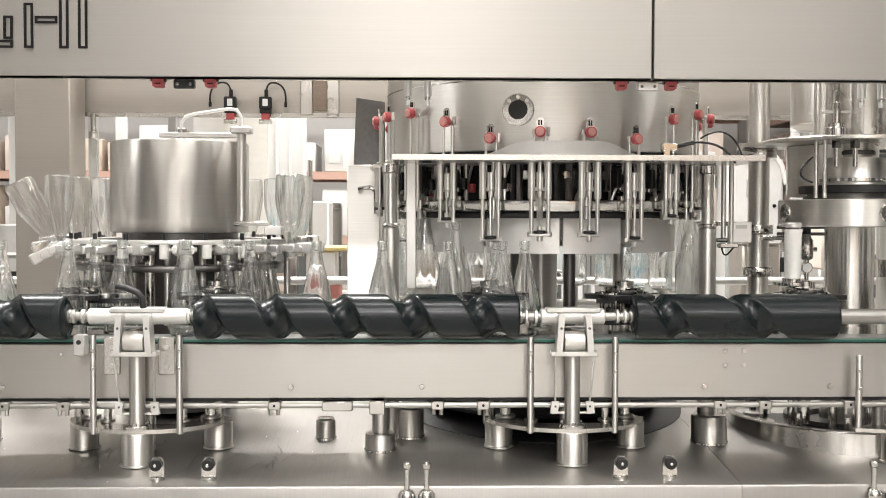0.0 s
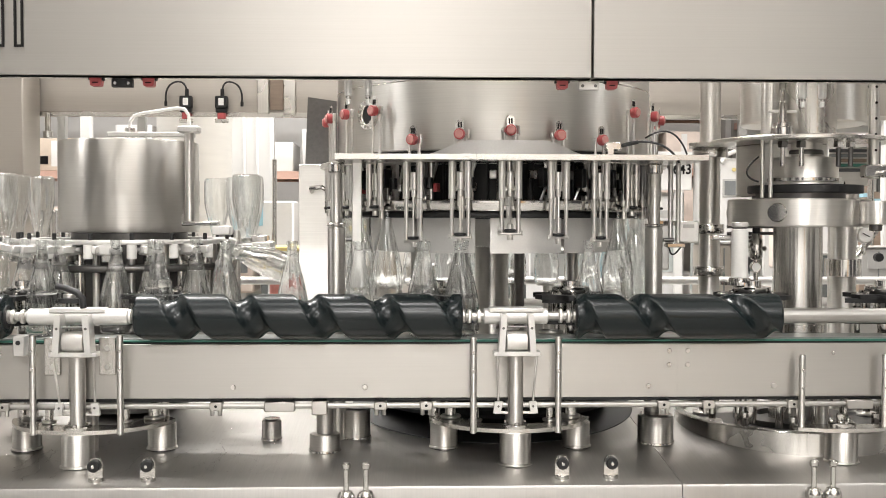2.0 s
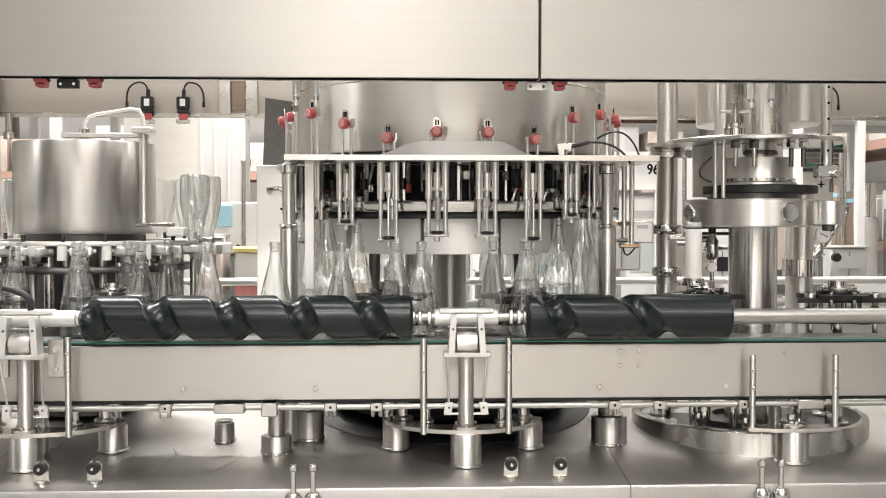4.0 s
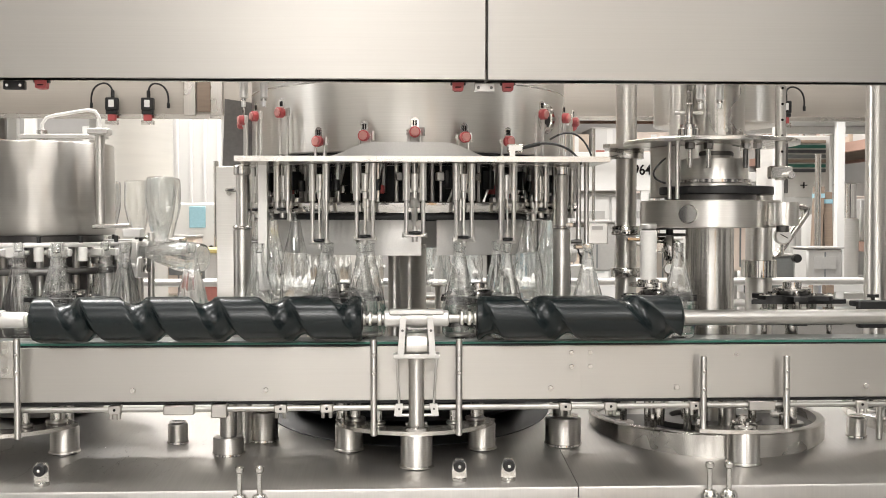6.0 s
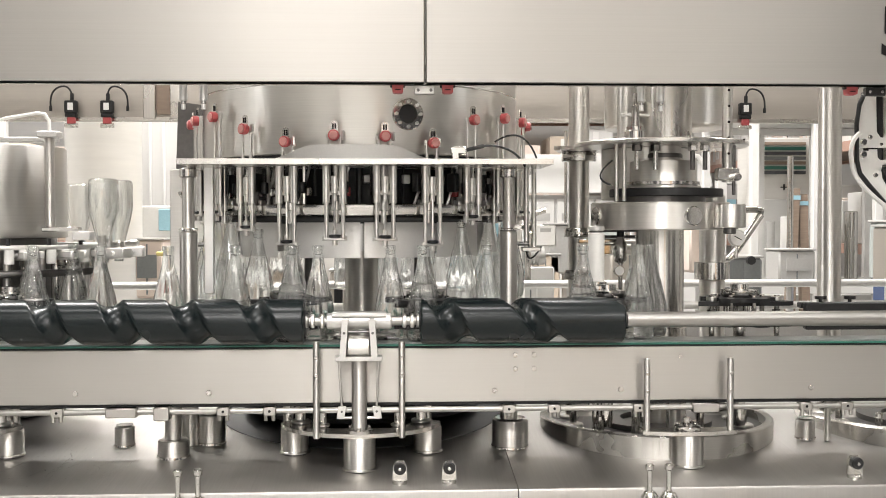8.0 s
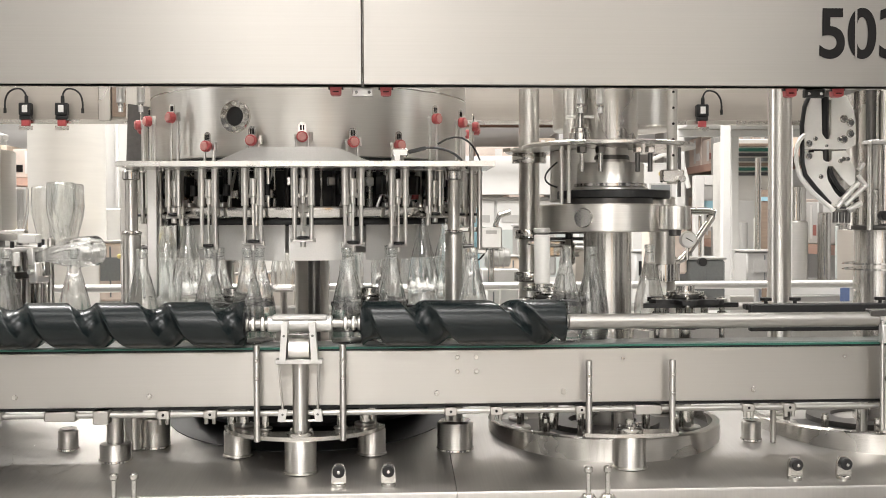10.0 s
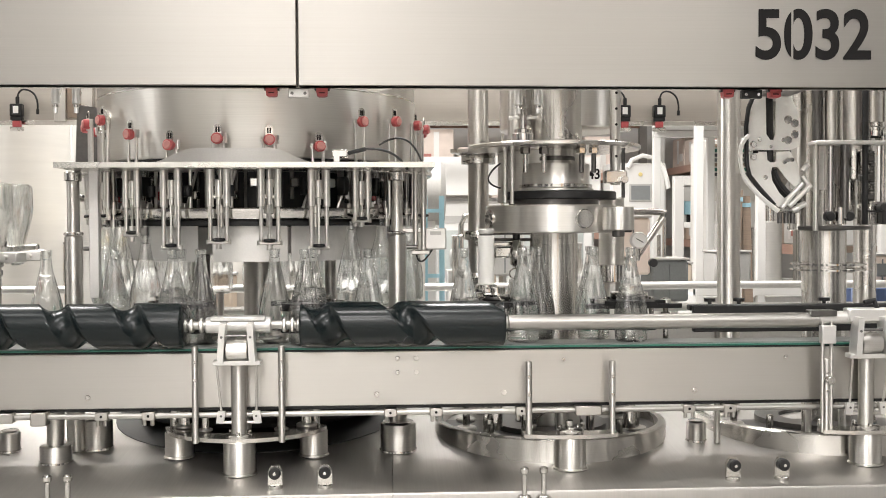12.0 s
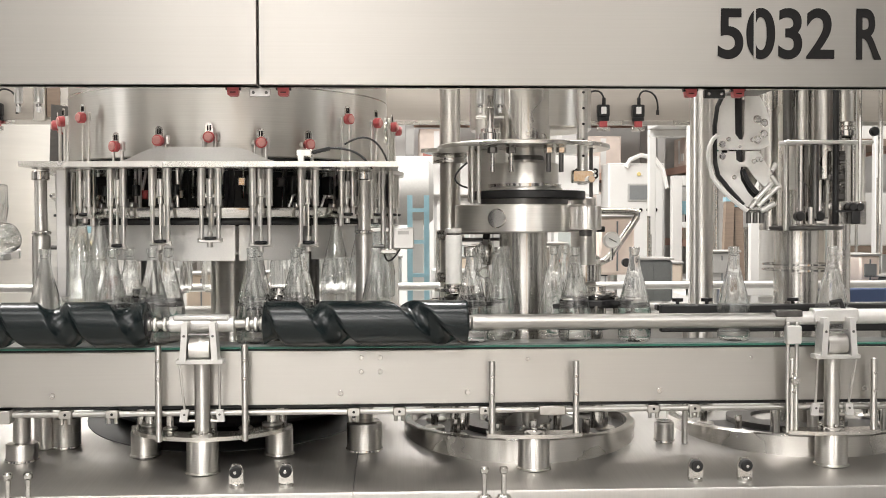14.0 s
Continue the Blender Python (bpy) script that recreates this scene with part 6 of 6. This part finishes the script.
def pallet_rack(a0, a1, b, levels, seed, away=False):
    """A rack from a0 to a1 along x with its face at y = b, or along y with its face at x = b."""
    def bx(a, c, d, e, z0, z1, bev=0.0):
        return box(B(), d, e, a, c, z0, z1, bev) if away else box(B(), a, c, d, e, z0, z1, bev)
    mid = ((b + 0.45, (a0 + a1) / 2, 0) if away else ((a0 + a1) / 2, b + 0.45, 0))
    th = thing("pallet_rack", "tall pallet rack with orange beams", "rack", mid, "pallet racks")
    n = max(1, int(round((a1 - a0) / 2.2)))
    for i in range(n + 1):
        a = a0 + (a1 - a0) * i / n
        for v in (b, b + 0.9):
            part("upright", bx(a - 0.05, a + 0.05, v - 0.04, v + 0.04, 0, levels[-1] + 0.9), grey_plastic, th)
    rnd = random.Random(seed)
    for z in levels:
        for v in (b, b + 0.9):
            part("beam", bx(a0 + 0.05, a1 - 0.05, v - 0.03, v + 0.03, z - 0.09, z), orange_paint, th)
        part("deck_boards", bx(a0 + 0.06, a1 - 0.06, b + 0.031, b + 0.869, z - 0.06, z - 0.002), wood, th)
        a = a0 + 0.12
        while a < a1 - 0.5:
            w = 0.28 + 0.3 * rnd.random()
            h = 0.3 + 0.3 * rnd.random()
            mat = (carton, pale_carton, cabinet_white, pale_carton, white_plastic, pale_carton)[rnd.randrange(6)]
            g = thing("carton", "stacked packed goods on a rack shelf", "box", (b + 0.45, a + w / 2, z) if away else (a + w / 2, b + 0.45, z), "goods on the racks")
            part("case", bx(a, a + w, b + 0.05, b + 0.85, z, z + h, 0.01), mat, g)
            part("tape", bx(a + w * 0.42, a + w * 0.58, b + 0.046, b + 0.0495, z + 0.05, z + h - 0.03), white_plastic, g)
            part("label_patch", bx(a + w * 0.1, a + w * 0.35, b + 0.045, b + 0.0495, z + h * 0.2, z + h * 0.45), (ink, red_paint, white_plastic)[rnd.randrange(3)], g)
            a += w + 0.03 + 0.12 * rnd.random()


pallet_rack(9.0, 14.6, 4.75, (0.15, 1.2, 2.15, 2.75), 5, True)
pallet_rack(1.2, 4.4, 13.2, (0.15, 1.3, 2.05, 2.8), 7)
pallet_rack(-6.5, -0.4, 12.2, (0.15, 1.2, 1.95, 2.75), 9)

for x, y, z1, lean in ((3.33, 7.3, 1.64, 0.06), (3.5, 7.32, 1.6, -0.05)):
    bd = thing("wood_post", "brown wooden post leaning behind the machine", "post", (x, y, 0), "wooden posts")
    part("timber", prism(B(), [(x - 0.03, 0), (x + 0.03, 0), (x + 0.03 + lean, z1), (x - 0.03 + lean, z1)], y - 0.03, y + 0.03), wood, bd)
    part("blue_band", box(B(), x + lean * 0.95 - 0.034, x + lean * 0.95 + 0.034, y - 0.033, y + 0.033, z1 - 0.08, z1 - 0.05), blue_plastic, bd)
nb = cabinet("blue_bin", "dark blue bin behind the machine", 3.45, 4.0, 5.6, 6.2, 1.05, navy)
tank2 = thing("grey_tank", "round dark grey tank behind the machine", "tank", (1.0, 6.3, 0))
part("shell", rod(B(), (0.55, 6.4, 1.6), (1.25, 6.4, 1.6), 0.2, 28, 0.03), grey_plastic, tank2)
for x in (0.65, 1.15):
    part("leg", box(B(), x - 0.04, x + 0.04, 6.3, 6.5, 0, 1.44), white_alu, tank2)
bf = thing("blue_trolley", "light blue tubular trolley behind the machine", "trolley", (0.95, 5.6, 0))
for x in (1.1, 1.19):
    part("post", box(B(), x - 0.014, x + 0.014, 5.59, 5.61, 0, 1.56), blue_plastic, bf)
for z in (0.5, 1.12, 1.3, 1.47):
    part("bar", box(B(), 1.09, 1.2, 5.588, 5.612, z, z + 0.02), blue_plastic, bf)
pm = thing("pump", "grey pump with a round motor and steel valves on a stand", "pump", (1.32, 5.7, 0))
part("stand", box(B(), 1.22, 1.42, 5.62, 5.78, 0, 1.16, 0.005), white_alu, pm)
part("motor", rod(B(), (1.24, 5.7, 1.22), (1.38, 5.7, 1.22), 0.05, 20), grey_plastic, pm, "grey finned motor")
for x in (1.25, 1.28, 1.31, 1.34):
    part("fin", rod(B(), (x, 5.7, 1.22), (x + 0.008, 5.7, 1.22), 0.058, 20), grey_plastic, pm)
part("pipe", pipe(B(), [(1.3, 5.68, 1.27), (1.3, 5.68, 1.4), (1.32, 5.68, 1.45), (1.38, 5.68, 1.47)], 0.016, 10), polished, pm)
part("flange", rod(B(), (1.3, 5.68, 1.33), (1.3, 5.68, 1.35), 0.032, 16), polished, pm)

pk = thing("packing_machine", "long pale machine with glazed doors under a header board", "machine", (2.1, 11.6, 0))
part("body", box(B(), 1.0, 3.2, 11.46, 12.2, 0.0, 1.7, 0.01), grey_paint, pk)
for i in range(5):
    x = 1.04 + 0.43 * i
    d = part("door_frame", box(B(), x, x + 0.4, 11.43, 11.458, 0.75, 1.66, 0.005), cabinet_white, pk)
    part("pane", box(B(), x + 0.05, x + 0.35, 11.42, 11.4285, 0.82, 1.34), pane_grey, d, "dull greenish pane")
    part("louvre", box(B(), x + 0.05, x + 0.35, 11.42, 11.4285, 1.42, 1.5), grey_plastic, d)
vc = thing("vent_cabinet", "pale cabinet with dark louvres on top", "cabinet", (3.95, 9.2, 0))
part("body", box(B(), 3.7, 4.2, 9.0, 9.5, 0, 2.14, 0.01), hall_cream, vc)
for i in range(7):
    part("slat", box(B(), 3.76, 4.14, 8.985, 9.001, 1.82 + 0.042 * i, 1.848 + 0.042 * i, 0.003), (dark_paint, green_edge, wood, screen_grey)[i % 4], vc)
part("cross_mark", box(box(B(), 3.92, 3.98, 8.99, 9.0005, 1.703, 1.711), 3.946, 3.954, 8.988, 9.0005, 1.68, 1.734), ink, vc)
part("door", box(B(), 3.74, 4.16, 8.98, 9.0, 0.2, 1.6, 0.006), cabinet_white, vc)
pw = thing("partition", "white ribbed partition panel behind the line", "partition", (-0.88, 6.6, 0))
part("sheet", box(B(), -1.06, -0.7, 6.6, 6.62, 0, 2.7, 0.004), hall_paint, pw)
for i in range(5):
    part("rib", box(B(), -1.06 + 0.085 * i, -1.045 + 0.085 * i, 6.575, 6.6, 0, 2.7, 0.003), hall_paint, pw)

# pale vessels and boxes behind the line


def vessel(x, y, r, z0, z1, mat, label):
    th = thing("storage_vessel", label, "vessel", (x, y, 0), "vessels behind the line")
    part("shell", lathe(B(), [(0, z0), (r - 0.02, z0), (r, z0 + 0.02), (r, z1 - 0.03), (r - 0.03, z1), (0, z1 + 0.02)], 40, at(x, y, 0)), mat, th)
    part("band", lathe(B(), [(r, z1 - 0.2), (r + 0.004, z1 - 0.198), (r + 0.004, z1 - 0.19), (r, z1 - 0.188)], 40, at(x, y, 0)), grey_plastic, th)
    for k in range(3):
        a = radians(120 * k + 30)
        part("leg", rod(B(), (x + r * 0.7 * math.cos(a), y + r * 0.7 * math.sin(a), 0), (x + r * 0.7 * math.cos(a), y + r * 0.7 * math.sin(a), z0 + 0.01), 0.03, 10), white_alu, th)


vessel(-1.02, 5.75, 0.2, 0.9, 2.3, hall_cream, "tall cream vessel on three legs")
vessel(0.1, 6.1, 0.17, 0.8, 2.3, hall_cream, "tall cream vessel on three legs")
vessel(4.4, 6.3, 0.25, 0.7, 2.3, white_alu, "tall pale metal vessel on three legs")
rg = random.Random(21)
palette = (carton, grey_plastic, beige_paint, pane_grey, pale_carton, screen_grey, grey_paint, white_alu)
for i in range(46):
    y = rg.choice((5.4, 5.8, 6.4, 7.0))
    x = -3.2 + 8.6 * (i + rg.random()) / 46
    w, h = rg.uniform(0.08, 0.24), rg.uniform(0.1, 0.34)
    z0 = rg.uniform(0.85, 1.15)
    g = thing("equipment_box", rg.choice(("pale metal equipment box on a stand", "small boxed device on a steel stand", "worn packing case on a steel stand")), "box", (x, y, 0), "equipment behind the line")
    part("case", box(B(), x - w / 2, x + w / 2, y - 0.12, y + 0.12, z0, z0 + h, 0.012), palette[i % 8], g)
    part("stand", rod(B(), (x, y, 0), (x, y, z0), 0.025, 8), white_alu, g)
    if i % 3 == 0:
        part("panel", box(B(), x - w * 0.3, x + w * 0.3, y - 0.126, y - 0.1205, z0 + h * 0.35, z0 + h * 0.75), (screen_grey, red_paint, black_plastic, grey_plastic)[(i // 3) % 4], g)
    part("lid", box(B(), x - w / 2 - 0.006, x + w / 2 + 0.006, y - 0.126, y + 0.126, z0 + h, z0 + h + 0.012, 0.003), grey_plastic, g)
    part("seam", box(B(), x - 0.004, x + 0.004, y - 0.124, y - 0.1195, z0 + 0.02, z0 + h - 0.02), screen_grey, g)
    if i % 2 == 1:
        part("pipe", rod(B(), (x, y, z0 + h + 0.012), (x, y, z0 + h + rg.uniform(0.2, 0.6)), rg.uniform(0.009, 0.02), 10), polished, g)
# roof trusses and ducts over the rear of the hall
for y in (7.2, 9.8, 12.4):
    tr = thing("roof_truss", "pale steel roof truss under the ceiling", "truss", (1.0, y, 2.9), "roof trusses")
    for z in (3.0, 3.5):
        part("chord", box(B(), HX0 + 0.01, HX1 - 0.01, y - 0.04, y + 0.04, z - 0.04, z + 0.04), cabinet_white, tr)
    for i in range(28):
        xa = -8 + 0.65 * i
        part("web", rod(B(), (xa, y, 3.0), (xa + 0.33 * (1 if i % 2 else -1), y, 3.5), 0.02, 6), cabinet_white, tr)


# ---- what moves ----
def steps(dt):
    n = int(round(14.0 / dt))
    return [min(14.0, i * dt) for i in range(n + 1)] + ([14.0] if n * dt < 13.99 else [])


def spin_rows(at_place, axis, speed, dt, start=0.0):
    """Rows of a steady turn about an axis through a place."""
    return [(t, Matrix.Translation(at_place) @ Matrix.Rotation(radians(start + speed * t), 4, axis)) for t in steps(dt)]


def motions():
    walk(filler, spin_rows(filler.location.copy(), "Z", -SPIN, 1.0))
    walk(rinser, spin_rows(rinser.location.copy(), "Z", -20 / T, 0.5))
    for ob, th0, z in UNITS:
        rest = ob.matrix_basis.copy()
        x, y = rest.translation.x, rest.translation.y
        turn = rest.to_3x3().to_4x4()
        walk(ob, [(t, at(x, y, z + lift(th0 - SPIN * t)) @ turn) for t in steps(0.2)])
    for ob, th0 in GRIPS:
        place = ob.matrix_basis.copy()
        rows = []
        for t in steps(0.1):
            th = (th0 - 20 / T * t) % 360 - 360
            rows.append((t, place @ Matrix.Rotation(-math.pi * flip(th), 4, "X")))
        walk(ob, rows)
    for ob in (screw_a, screw_b, screw_c):
        walk(ob, spin_rows(ob.location.copy(), "X", -360 / T, 4 / 30))
    for ob, start in STARS:
        walk(ob, spin_rows(ob.location.copy(), "Z", 60 / T, 0.5, start % 60))
    for ob, i in BOTTLES:
        fast = S_C - 19 < i < S_D + 1
        walk(ob, [(t, container_pose(i + t / T)) for t in steps(0.1 if fast else 0.2)])
    walk(capper, spin_rows(capper.location.copy(), "Z", -90 / T, 0.25))


motions()
